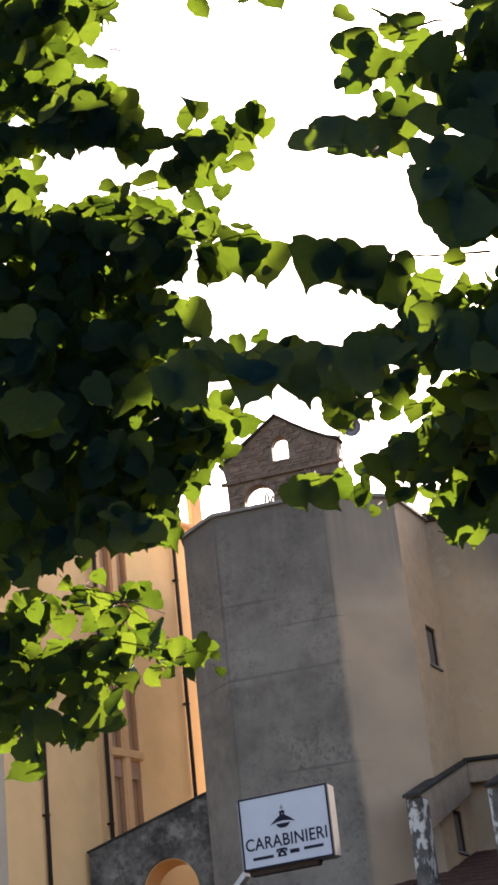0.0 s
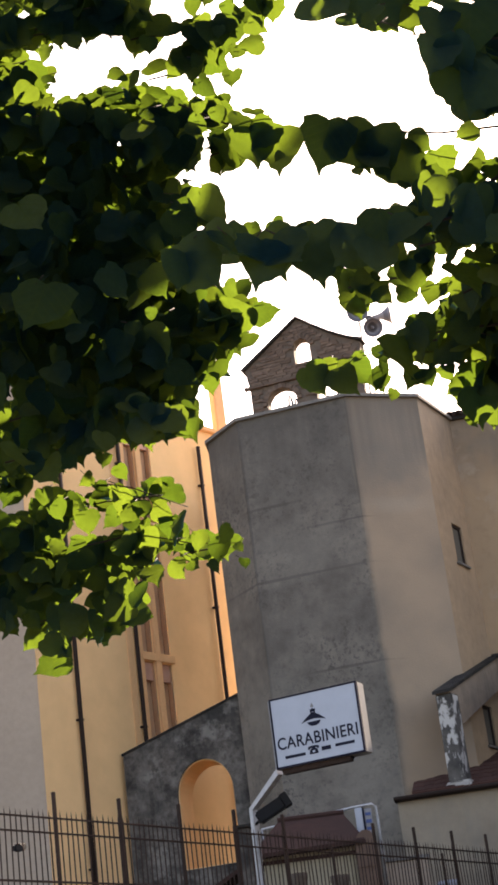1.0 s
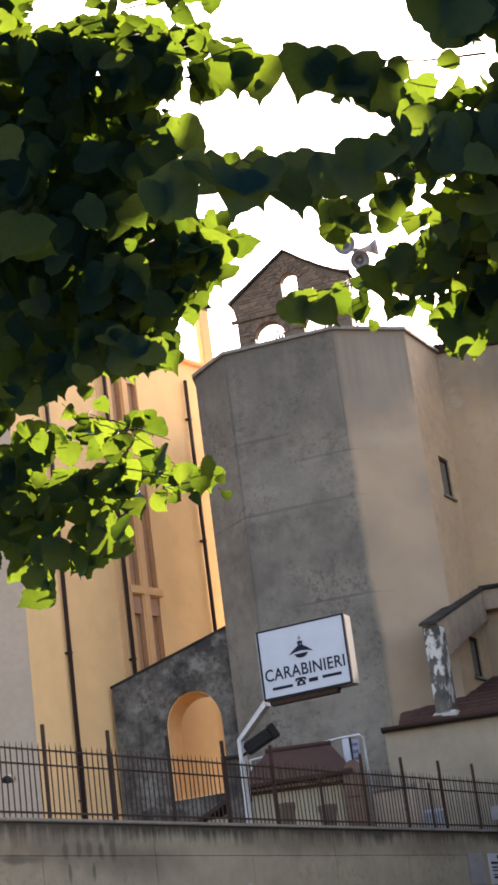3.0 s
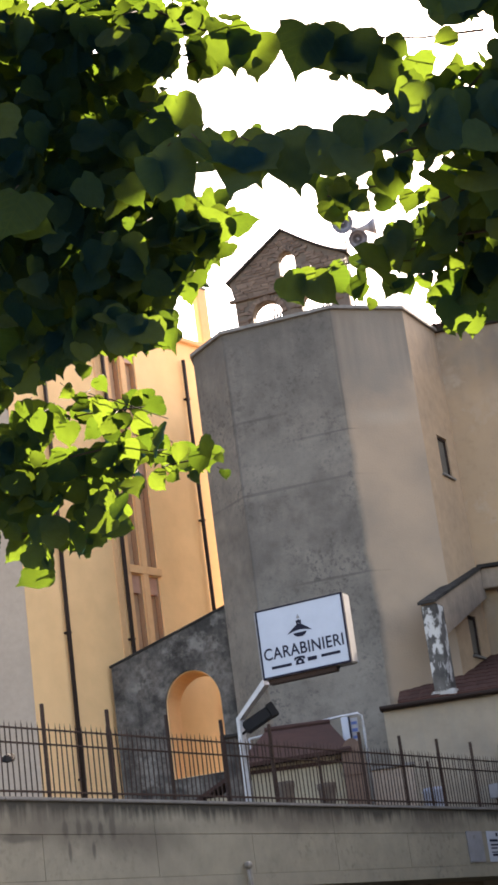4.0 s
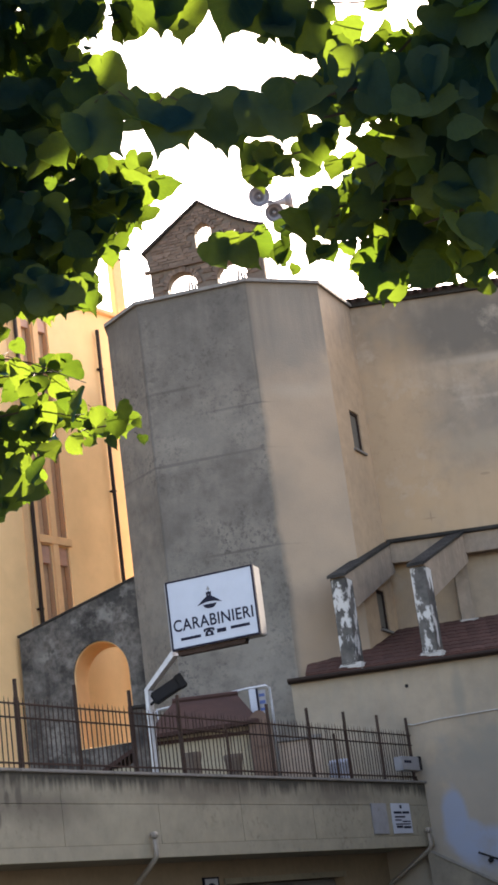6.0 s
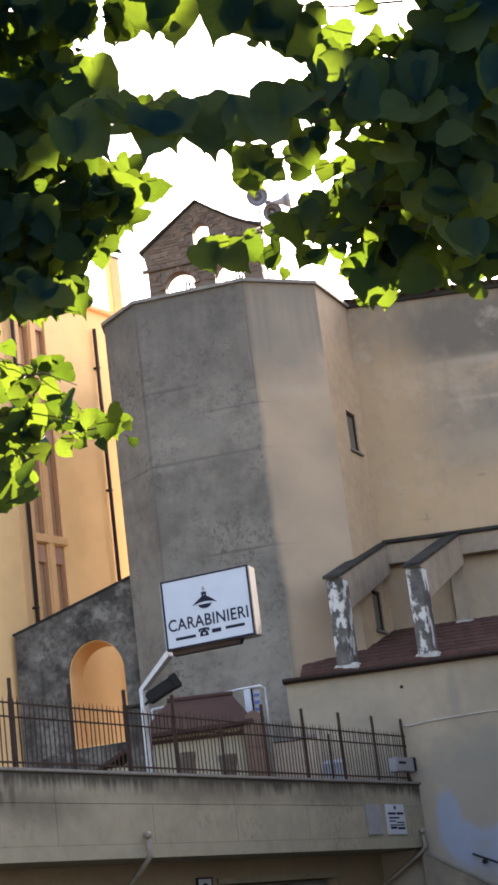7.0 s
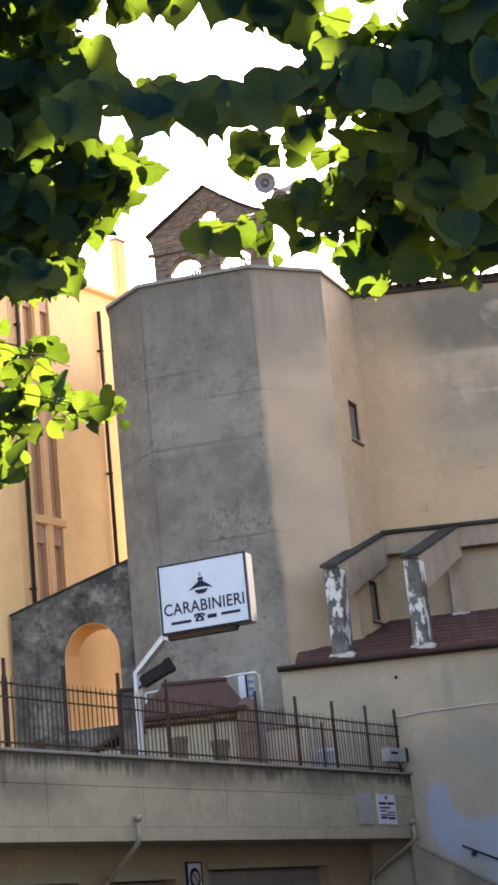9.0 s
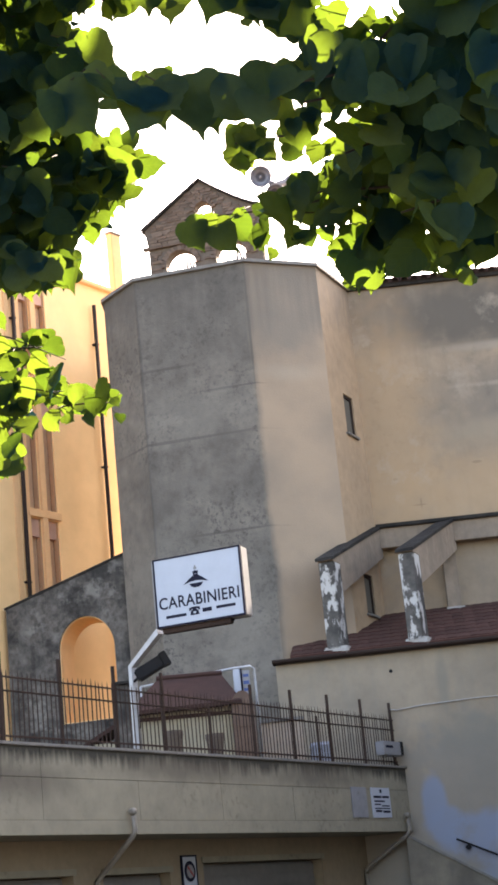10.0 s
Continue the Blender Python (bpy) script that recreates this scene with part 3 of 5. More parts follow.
for k, s in enumerate((-5.31, -4.06, -2.81, -1.54, -0.29, 0.97, 2.23, 3.49, 4.76, 5.98, 7.24, 8.54, 9.83, 11.12, 12.37, 13.54)):
    part("post", short_mesh if k == 10 else post_mesh, RUST, fence, m=pose(s, 0.13, 4.10))
part("post", short_mesh, RUST, fence, m=pose(10.67, 0.13, 4.10))
bm = box(-0.006, 0.006, -0.006, 0.006, 0, 0.86)
tip = bm.verts.new((0, 0, 0.95))
top = [v for v in bm.verts if abs(v.co.z - 0.86) < 1e-6]
for a, b in ((0, 1), (1, 3), (3, 2), (2, 0)):
    bm.faces.new((top[a], top[b], tip))
picket_mesh = mesh_of(bm, RUST)
for k in range(195):
    s = -5.9 + k * 0.101
    if s < END - 0.03:
        part("bar", picket_mesh, RUST, fence, m=pose(s, 0.13, 4.10 + random.uniform(-0.012, 0.012), random.uniform(-0.8, 0.8), random.uniform(-0.8, 0.8)))

cabinet = thing("meter_box", "small pale metal box with a dark slot on the railing", "box", FENCE)
part("case", box(12.72, 13.5, -0.08, 0.09, 4.27, 4.52, 0.012), PLAQUE_GREY, cabinet)
part("slot", box(12.8, 13.08, -0.086, -0.078, 4.40, 4.445), INK, cabinet, "dark slot")
part("end_cap", box(13.4, 13.505, -0.088, 0.095, 4.28, 4.53, 0.008), BLACK, cabinet, "dark end cap")
part("bracket", tube([(13.2, 0.0, 4.31), (13.3, 0.02, 4.2), (13.45, 0.03, 4.11)], 0.015), RUST, cabinet)
part("bracket", tube([(12.85, 0.02, 4.31), (12.85, 0.02, 4.11)], 0.015), RUST, cabinet)

lamp = thing("floodlight", "small black floodlight on an arm at the railing", "lamp", FENCE)
part("arm", tube([(0.26, 0.13, 4.56), (0.38, 0.3, 4.60), (0.46, 0.36, 4.62)], 0.012), BLACK, lamp)
part("head", box(-0.09, 0.09, -0.05, 0.05, -0.045, 0.045, 0.015), BLACK, lamp, m=pose(0.56, 0.36, 4.63, 0, -12, 20))
part("clamp", box(0.20, 0.32, 0.10, 0.16, 4.53, 4.59, 0.006), BLACK, lamp)

# ---- illuminated sign on its pole ----
stand = thing("lightbox_sign", "white police lightbox sign on a bent galvanised pole", "sign")
SIGN = Matrix.Translation((-0.245, 23.62, 0)) @ pose(0, 0, 0, 0, 0, -24)
part("pole", tube([(-0.70, 24.50, 3.86), (-0.675, 24.50, 5.33), (-0.23, 23.86, 5.70)], 0.064, square=True), POLE_WHITE, stand, "pale galvanised bent pole")
part("base_plate", box(-0.82, -0.58, 24.38, 24.62, 3.86, 3.885, 0.004), POLE_WHITE, stand)
case = part("case", box(-0.04, 1.34, 0.0, 0.26, 5.69, 6.675, 0.015), SIGN_SIDE, stand, "cream metal box", SIGN)
part("rim", slab(rect(-0.010, 1.343, 5.692, 6.676), [rect(0.014, 1.312, 5.716, 6.654)], -0.012, 0.03), INK, case, "black rim")
part("face", box(0.0, 1.325, -0.006, 0.004, 5.70, 6.67), SIGN_WHITE, case, "white acrylic face")
lettering("CARABINIERI", 0.235, INK, case, pose(0.662, -0.008, 6.02, 90, 0, 0), label="dark block capitals", squeeze=0.87)
part("text_bar", box(0.15, 0.46, -0.010, -0.005, 5.845, 5.885), INK, case, m=pose(-0.01, 0, -0.035))
part("text_bar", box(0.92, 1.21, -0.010, -0.005, 5.875, 5.915), INK, case, m=pose(-0.01, 0, -0.035))
part("text_bar", box(0.71, 0.85, -0.010, -0.005, 5.86, 5.915), INK, case, m=pose(-0.01, 0, -0.035))
part("phone_symbol", slab([(0.52, 5.84), (0.66, 5.84), (0.645, 5.90), (0.61, 5.925), (0.57, 5.925), (0.535, 5.90)], [rect(0.57, 0.61, 5.86, 5.89)], -0.010, -0.005), INK, case, m=pose(-0.01, 0, -0.035))
part("phone_receiver", slab([(0.505, 5.905), (0.53, 5.905), (0.545, 5.925), (0.635, 5.925), (0.65, 5.905), (0.675, 5.905), (0.67, 5.945), (0.62, 5.955), (0.56, 5.955), (0.51, 5.945)], (), -0.010, -0.005), INK, case, m=pose(-0.01, 0, -0.035))
part("emblem_brim", slab([(0.49, 6.235), (0.56, 6.30), (0.62, 6.345), (0.65, 6.36), (0.68, 6.345), (0.74, 6.30), (0.81, 6.235), (0.72, 6.262), (0.65, 6.27), (0.58, 6.262)], (), -0.010, -0.005), INK, case, m=pose(0.65, 0, 6.27) @ Matrix.Diagonal((1.2, 1, 1.02, 1)) @ pose(-0.66, 0, -6.255))
part("emblem_crown", slab([(0.622, 6.335), (0.678, 6.335), (0.685, 6.405), (0.668, 6.40), (0.65, 6.415), (0.632, 6.40), (0.615, 6.405)], [rect(0.638, 0.662, 6.345, 6.365)], -0.011, -0.006), INK, case, m=pose(0.65, 0, 6.27) @ Matrix.Diagonal((1.2, 1, 1.02, 1)) @ pose(-0.66, 0, -6.255))
part("emblem_base", slab([(0.56, 6.235), (0.74, 6.235), (0.715, 6.195), (0.68, 6.175), (0.62, 6.175), (0.585, 6.195)], (), -0.010, -0.005), INK, case, m=pose(0.65, 0, 6.27) @ Matrix.Diagonal((1.2, 1, 1.02, 1)) @ pose(-0.66, 0, -6.255))
part("emblem_flame", slab([(0.634, 6.425), (0.666, 6.425), (0.67, 6.445), (0.65, 6.49), (0.63, 6.445)], (), -0.010, -0.005), SIGN_SIDE, case, m=pose(0.65, 0, 6.27) @ Matrix.Diagonal((1.2, 1, 1.02, 1)) @ pose(-0.66, 0, -6.255))
part("support_bar", box(0.04, 1.08, 0.05, 0.17, 5.62, 5.695, 0.008), RUST, stand, "rusty steel bar", SIGN)
part("support_bar", box(1.0, 1.10, 0.06, 0.16, 5.655, 5.70, 0.008), BLACK, stand, m=SIGN)
flood = thing("spotlight", "long black spotlight clamped to the sign pole", "lamp")
part("head", box(-0.27, 0.25, -0.08, 0.08, -0.10, 0.085, 0.025), BLACK, flood, m=pose(-0.385, 24.25, 5.27, 0, -27, 0))
part("visor", box(0.15, 0.262, -0.09, 0.09, -0.105, 0.1, 0.01), BLACK, flood, m=pose(-0.385, 24.25, 5.27, 0, -27, 0))
part("clamp", tube([(-0.68, 24.48, 5.1), (-0.5, 24.3, 5.2)], 0.02), BLACK, flood)

# ---- church: apse, nave, aisle ----
APSE = [(-0.97, 34.03), (-0.28, 32.95), (1.99, 32.32), (3.51, 32.89), (4.31, 34.51)]
NAVE_END = (7.54, 34.23)
TOP = 14.6
church = thing("church", "old rendered church with a polygonal apse and lean-to aisle", "church")
NAVE = along(APSE[4], NAVE_END)


def prism(poly, z0, z1):
    bm = bmesh.new()
    lo = [bm.verts.new((x, y, z0)) for x, y in poly]
    hi = [bm.verts.new((x, y, z1)) for x, y in poly]
    bm.faces.new(lo)
    bm.faces.new(hi)
    for i in range(len(poly)):
        j = (i + 1) % len(poly)
        bm.faces.new((lo[i], lo[j], hi[j], hi[i]))
    return bm


def inward(q, d, c=(1.67, 36.0)):
    v = Vector(c) - Vector(q)
    r = Vector(q) + v.normalized() * d
    return (r.x, r.y)


outer = [(-0.97 + 0.25, 37.5)] + APSE
for k in range(5):
    a, b = outer[k], outer[k + 1]
    ring = [a, b, inward(b, 0.45), inward(a, 0.45)]
    bm = prism(ring, 3.0, TOP)
    if k == 4:
        bm.free()
        m3 = along(APSE[3], APSE[4])
        wide = (Vector(APSE[4]) - Vector(APSE[3])).length
        side = part("apse_wall", slab(rect(0, wide, 3.0, TOP), [rect(0.80, 1.34, 11.17, 12.03), rect(0.78, 1.28, 7.36, 8.19)], 0, 0.42), SIDE_RENDER, church, "beige rendered apse wall with small windows", m3)
        for z0, z1, x0, x1 in ((11.17, 12.03, 0.80, 1.34), (7.36, 8.19, 0.78, 1.28)):
            w = part("window", slab(rect(x0, x1, z0, z1), [rect(x0 + 0.06, x1 - 0.06, z0 + 0.06, z1 - 0.06)], 0.03, 0.1), PIPE_BROWN, church, "small window with a dark frame and mesh", m3)
            part("pane", box(x0 + 0.05, x1 - 0.05, 0.06, 0.075, z0 + 0.05, z1 - 0.05), MESH_DARK, w)
            part("sill", box(x0 - 0.06, x1 + 0.06, -0.06, 0.12, z0 - 0.05, z0, 0.008), COPING, w)
    else:
        part("apse_wall", bm, APSE_RENDER, church, "bare grey cement render, stained" if k < 3 else "beige rendered apse wall, grey towards the top")
    lip = [inward(a, -0.07), inward(b, -0.07), inward(b, 0.55), inward(a, 0.55)]
    part("coping", prism(lip, TOP, TOP + 0.07), COPING, church, "thin weathered stone coping")
part("apse_roof", prism([inward(q, 0.40) for q in outer], TOP - 0.35, TOP - 0.2), TILE, church)

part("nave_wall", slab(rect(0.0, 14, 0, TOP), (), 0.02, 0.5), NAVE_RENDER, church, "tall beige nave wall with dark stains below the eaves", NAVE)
part("eave_course", box(-0.1, 14, -0.06, 0.5, TOP, TOP + 0.19, 0.01), MOSSY, church, m=NAVE)
bm = bmesh.new()
seg = [(0.095 * math.cos(a), 0.095 * math.sin(a)) for a in (math.pi * i / 6 for i in range(7))]
inn = [(0.075 * math.cos(a), 0.075 * math.sin(a)) for a in (math.pi * i / 6 for i in range(7))]
f0 = [bm.verts.new((x, 0, z)) for x, z in seg]
f1 = [bm.verts.new((x * 0.8, 0.45, z * 0.8)) for x, z in seg]
g0 = [bm.verts.new((x, 0, z)) for x, z in inn]
for i in range(6):
    bm.faces.new((f0[i], f0[i + 1], f1[i + 1], f1[i]))
    bm.faces.new((f0[i], g0[i], g0[i + 1], f0[i + 1]))
tile_mesh = mesh_of(bm, TILE)
roof = part("nave_roof", box(-0.1, 14, -0.05, 5.0, 0, 0.05), TILE, church, "dark clay tile roof of the nave", NAVE @ pose(0, 0, TOP + 0.06, 16))
for k in range(66):
    for row in range(2):
        part("tile", tile_mesh, TILE, roof, m=pose(k * 0.21, -0.16 + row * 0.4, 0.05 + row * 0.0, random.uniform(-2, 2), 0, random.uniform(-3, 3)))

# beam and pilasters on the nave wall above the aisle roof
part("wall_beam", box(0.06, 14, -0.26, 0.0, 8.80, 9.22, 0.012), BUTTRESS_RENDER, church, "projecting rendered beam", NAVE)
part("wall_beam_coping", box(0.0, 14, -0.34, 0.0, 9.22, 9.30, 0.015), MOSSY, church, "black weathered coping", NAVE)
for x in (1.30, 4.6, 7.9):
    part("pilaster", box(x, x + 0.28, -0.2, 0.0, 7.3, 8.80, 0.01), BUTTRESS_RENDER, church, m=NAVE)
    part("pilaster_foot", box(x - 0.04, x + 0.34, -0.26, 0.0, 7.28, 7.44, 0.01), FLAKE, church, m=NAVE)

AP, AQ = (1.79, 31.66), (5.72, 31.13)
AISLE = along(AP, AQ)
part("aisle_wall", slab(rect(0, 12, 0, 6.2), (), 0.0, 0.4), AISLE_RENDER, church, "cream rendered aisle wall with patches", AISLE)
part("aisle_end_wall", slab([(0.0, 0), (3.2, 0), (3.2, 7.25), (0.0, 6.2)], (), 0, 0.3), AISLE_RENDER, church, m=AISLE @ pose(0.3, 0.42, 0, 0, 0, 90))
part("gutter", tube([(-0.05, -0.14, 6.25), (12, -0.14, 6.25)], 0.036), PIPE_BROWN, church, "dark brown eaves gutter", AISLE, True)
part("eave_board", box(-0.05, 12, -0.12, 0.1, 6.2, 6.28, 0.008), PIPE_BROWN, church, m=AISLE)
PITCH = 19.0
ROOF = AISLE @ pose(0, -0.12, 6.27, PITCH)
aisle_roof = part("aisle_roof", box(0.30, 12, 0, 3.55, 0, 0.05), TILE, church, "dark red clay tile roof of the aisle", ROOF)
bm = bmesh.new()
wave = [(0.0, 0.0), (0.045, 0.007), (0.10, 0.010), (0.155, 0.007), (0.20, 0.0)]
a0 = [bm.verts.new((x, 0, z + 0.012)) for x, z in wave]
a1 = [bm.verts.new((x, 0.46, z)) for x, z in wave]
a2 = [bm.verts.new((x, 0, z - 0.006)) for x, z in wave]
for i in range(4):
    bm.faces.new((a0[i], a0[i + 1], a1[i + 1], a1[i]))
    bm.faces.new((a2[i], a2[i + 1], a0[i + 1], a0[i]))
aisle_tile = mesh_of(bm, TILE)
for row in range(9):
    for k in range(32):
        part("tile", aisle_tile, TILE, aisle_roof, m=pose(0.30 + k * 0.21 + random.uniform(-0.008, 0.008), 0.06 + row * 0.38, 0.05, 0, 0, random.uniform(-1.2, 1.2)))

for bx, wide, reach in ((1.0, 0.30, 3.25), (2.52, 0.29, 3.3)):
    o = AISLE @ Vector((bx, -0.02, 0))
    BUT = Matrix.Translation(o) @ pose(0, 0, 0, 0, 0, -24.5)
    buttress = part("buttress", box(0, wide, 0, 0.42, 6.30, 8.05, 0.015), PEEL, church, "raking buttress with peeling white paint", BUT)
    side_m = Matrix(((0, 1, 0, 0), (1, 0, 0, 0), (0, 0, 1, 0), (0, 0, 0, 1)))
    bm = slab([(0.43, 7.50), (reach, 8.62), (reach, 9.22), (0.0, 8.07), (0.0, 8.05), (0.43, 8.05)], (), 0.0, wide)
    bm.transform(side_m)
    part("strut", bm, BUTTRESS_RENDER, buttress, "rendered sloping strut")
    bm = slab([(-0.06, 8.06), (reach, 9.24), (reach, 9.30), (-0.06, 8.12)], (), -0.035, wide + 0.035)
    bm.transform(side_m)
    part("strut_coping", bm, MOSSY, buttress, "black weathered coping")
    part("foot", box(-0.07, wide + 0.12, -0.03, 0.5, 6.28, 6.42, 0.03), FLAKE, buttress, "flaking white foot")
random.seed(3)

wire = tagged(new("wall_cable", mesh_of(tube([(2.0, -0.03, 5.16), (2.15, -0.03, 5.13), (2.6, -0.03, 5.17), (3.6, -0.03, 5.20), (5.0, -0.03, 5.18), (9, -0.03, 5.2)], 0.011), FLAKE)), "pale cable clipped along the aisle wall", "cable")
wire.matrix_world = AISLE

# stair beside the aisle
stair_wall = thing("stair_parapet", "stained rendered stair wall sloping down beside the church", "stair wall", AISLE)
part("wall", slab([(2.06, 0), (6.3, 0), (6.3, 0.2), (2.06, 2.85)], (), -0.30, -0.10), STAIR_RENDER, stair_wall)
bm = slab([(2.06, 2.85), (6.3, 0.2), (6.3, 0.25), (2.06, 2.90)], (), -0.33, -0.07)
part("coping", bm, COPING, stair_wall)
rail = thing("handrail", "thin dark iron handrail fixed to the wall", "handrail", AISLE)
part("rail", tube([(2.95, -0.09, 2.72), (4.2, -0.09, 2.1), (6.0, -0.09, 1.2)], 0.018), BLACK, rail)
for x, z in ((3.15, 2.62), (4.4, 2.0)):
    part("bracket", tube([(x, -0.09, z), (x, -0.03, z - 0.06), (x, 0.0, z - 0.06)], 0.014), BLACK, rail)
part("knob", box(3.1, 3.2, -0.1, -0.0, 2.52, 2.60, 0.02), BLACK, rail)
for x, z in ((2.13, 5.86), (4.2, 5.6)):
    vent = tagged(new("vent_hole", mesh_of(lathe([(0.0, 0), (0.03, 0), (0.035, 0.01), (0.0, 0.012)], 10), BLACK)), "small dark hole in the aisle wall", "hole")
    vent.matrix_world = AISLE @ pose(x, -0.003, z, 90, 0, 0)

# out of view: added to block sky light from the stair and lower wall
shade_house = thing("shade_house", "unseen plain house block, added to shade the stair side", "house")
part("wall", box(7.4, 7.8, 17, 30.6, 0, 8.0), GREY_HOUSE, shade_house)
part("block", box(7.8, 14, 17, 30.6, 0, 7.9), GREY_HOUSE, shade_house)
part("roof", box(7.25, 14.2, 16.8, 30.7, 8.0, 8.15), TILE, shade_house)

# ---- bell gable ----
GAB = along((0.03, 36.0), (2.67, 35.2))
gable = thing("bell_gable", "brown stone bell gable with three arched openings", "bell gable", GAB)
curve = [(1.38, 18.04), (1.8, 17.72), (2.2, 17.44), (2.55, 17.24), (2.82, 17.12)]
outline = [(0.06, 14.3), (2.72, 14.3), (2.72, 16.56), (2.78, 17.06)] + [(x, z - 0.03) for x, z in curve[::-1][1:]] + [(-0.02, 17.06), (0.06, 16.56)]
holes = [arch(1.22, 1.60, 16.90, 17.28), arch(0.44, 1.14, 15.2, 16.05), arch(1.62, 2.32, 15.2, 16.05)]
wall = part("wall", slab(outline, holes, 0.03, 0.26), MORTAR, gable, "mortared core of the stone wall")
part("coping", slab([(-0.10, 17.05), (-0.06, 17.0), (1.38, 18.0), *[(x, z - 0.05) for x, z in curve[1:]], (2.86, 17.08), (2.84, 17.13)] + curve[::-1][1:-1] + [(1.38, 18.05)], (), -0.06, 0.32), MOSSY, gable, "dark stone coping")
for x0, x1 in ((-0.06, 0.42), (0.42, 1.38), (1.38, 2.34), (2.34, 2.84)):
    part("string_course", box(x0, x1 - 0.006, -0.05, 0.06, 16.53, 16.60, 0.008), STONE, gable)
random.seed(11)


def in_gable(x, z, pad=0.0):
    if z > 17.0 - pad:
        t = (z - 17.06 + 0.05 + pad) / 0.98
        if x < 1.38 * t or x > 2.76 - 1.38 * t ** 0.8:
            return False
    elif x < 0.06 or x > 2.72:
        return False
    for x0, x1, z0, zs in ((1.22, 1.60, 16.90, 17.28), (0.44, 1.14, 15.2, 16.05), (1.62, 2.32, 15.2, 16.05)):
        r, c = (x1 - x0) / 2 + 0.11, (x0 + x1) / 2
        if abs(x - c) < r and z0 - 0.02 < z <= zs or math.hypot(x - c, z - zs) < r and z > zs:
            return False
    return True


def stone_mesh():
    bm = box(-0.5, 0.5, -0.5, 0.5, -0.5, 0.5)
    for v in bm.verts:
        v.co.x += random.uniform(-0.06, 0.06)
        v.co.z += random.uniform(-0.1, 0.1)
        v.co.y += random.uniform(-0.2, 0.2) if v.co.y < 0 else 0
    return mesh_of(bm, STONE)


stone_kinds = [stone_mesh() for _ in range(6)]
z, made = 15.7, 0
while z < 17.95:
    h = random.uniform(0.055, 0.085)
    if not 16.49 < z < 16.62:
        x = 0.06 + random.uniform(0, 0.1)
        while x < 2.75:
            w_ = random.uniform(0.12, 0.30)
            if in_gable(x + 0.03, z) and in_gable(x + w_ - 0.03, z) and made < 300:
                part("stone", random.choice(stone_kinds), STONE, wall, m=pose(x + w_ / 2, 0.03, z, 0, random.uniform(-1.5, 1.5)) @ Matrix.Diagonal((w_ * 0.92, 0.05, h * 0.84, 1)))
                made += 1
            x += w_
    z += h
for x0, x1, zs, n in ((1.22, 1.60, 17.28, 9), (0.44, 1.14, 16.05, 15), (1.62, 2.32, 16.05, 15)):
    r, c = (x1 - x0) / 2, (x0 + x1) / 2
    for i in range(n):
        a = math.pi * (i + 0.5) / n
        part("voussoir", stone_kinds[i % 6], STONE, wall, m=pose(c + (r + 0.065) * math.cos(a), 0.02, zs + (r + 0.065) * math.sin(a), 0, -math.degrees(a)) @ Matrix.Diagonal((0.115, 0.07, math.pi * r / n * 1.02, 1)))
for x in (0.79, 1.97):
    bell = thing("church_bell", "bronze bell hanging on its yoke in the gable", "bell", GAB, "bells in the gable")
    part("bell", lathe([(0.0, 0.34), (0.07, 0.34), (0.10, 0.30), (0.115, 0.16), (0.15, 0.05), (0.20, 0.0), (0.185, 0.0), (0.13, 0.06), (0.0, 0.28)], 20), BRONZE, bell, m=pose(x + 0.06, 0.27, 15.36), smooth=True)
    part("yoke", box(x - 0.33, x + 0.33, 0.22, 0.32, 15.71, 15.79, 0.01), RUST, bell)
    for dx, tall in ((-0.16, 0.26), (0.12, 0.50), (0.26, 0.38)):
        part("hoop", tube([(x + dx - 0.07, 0.27, 15.79), (x + dx - 0.03, 0.27, 15.80 + 0.8 * tall), (x + dx, 0.27, 15.80 + tall), (x + dx + 0.03, 0.27, 15.80 + 0.8 * tall), (x + dx + 0.07, 0.27, 15.79)], 0.026), HORN_DARK, bell)
    part("headstock", box(x - 0.24, x + 0.32, 0.25, 0.29, 15.96, 16.01, 0.006), HORN_DARK, bell)

# ---- loudspeakers beside the gable ----
speakers = thing("loudspeaker_mast", "grey horn loudspeakers on a thin mast beside the gable", "loudspeaker")
part("mast", tube([(2.78, 35.5, 14.3), (2.78, 35.5, 17.98)], 0.022), HORN_DARK, speakers)
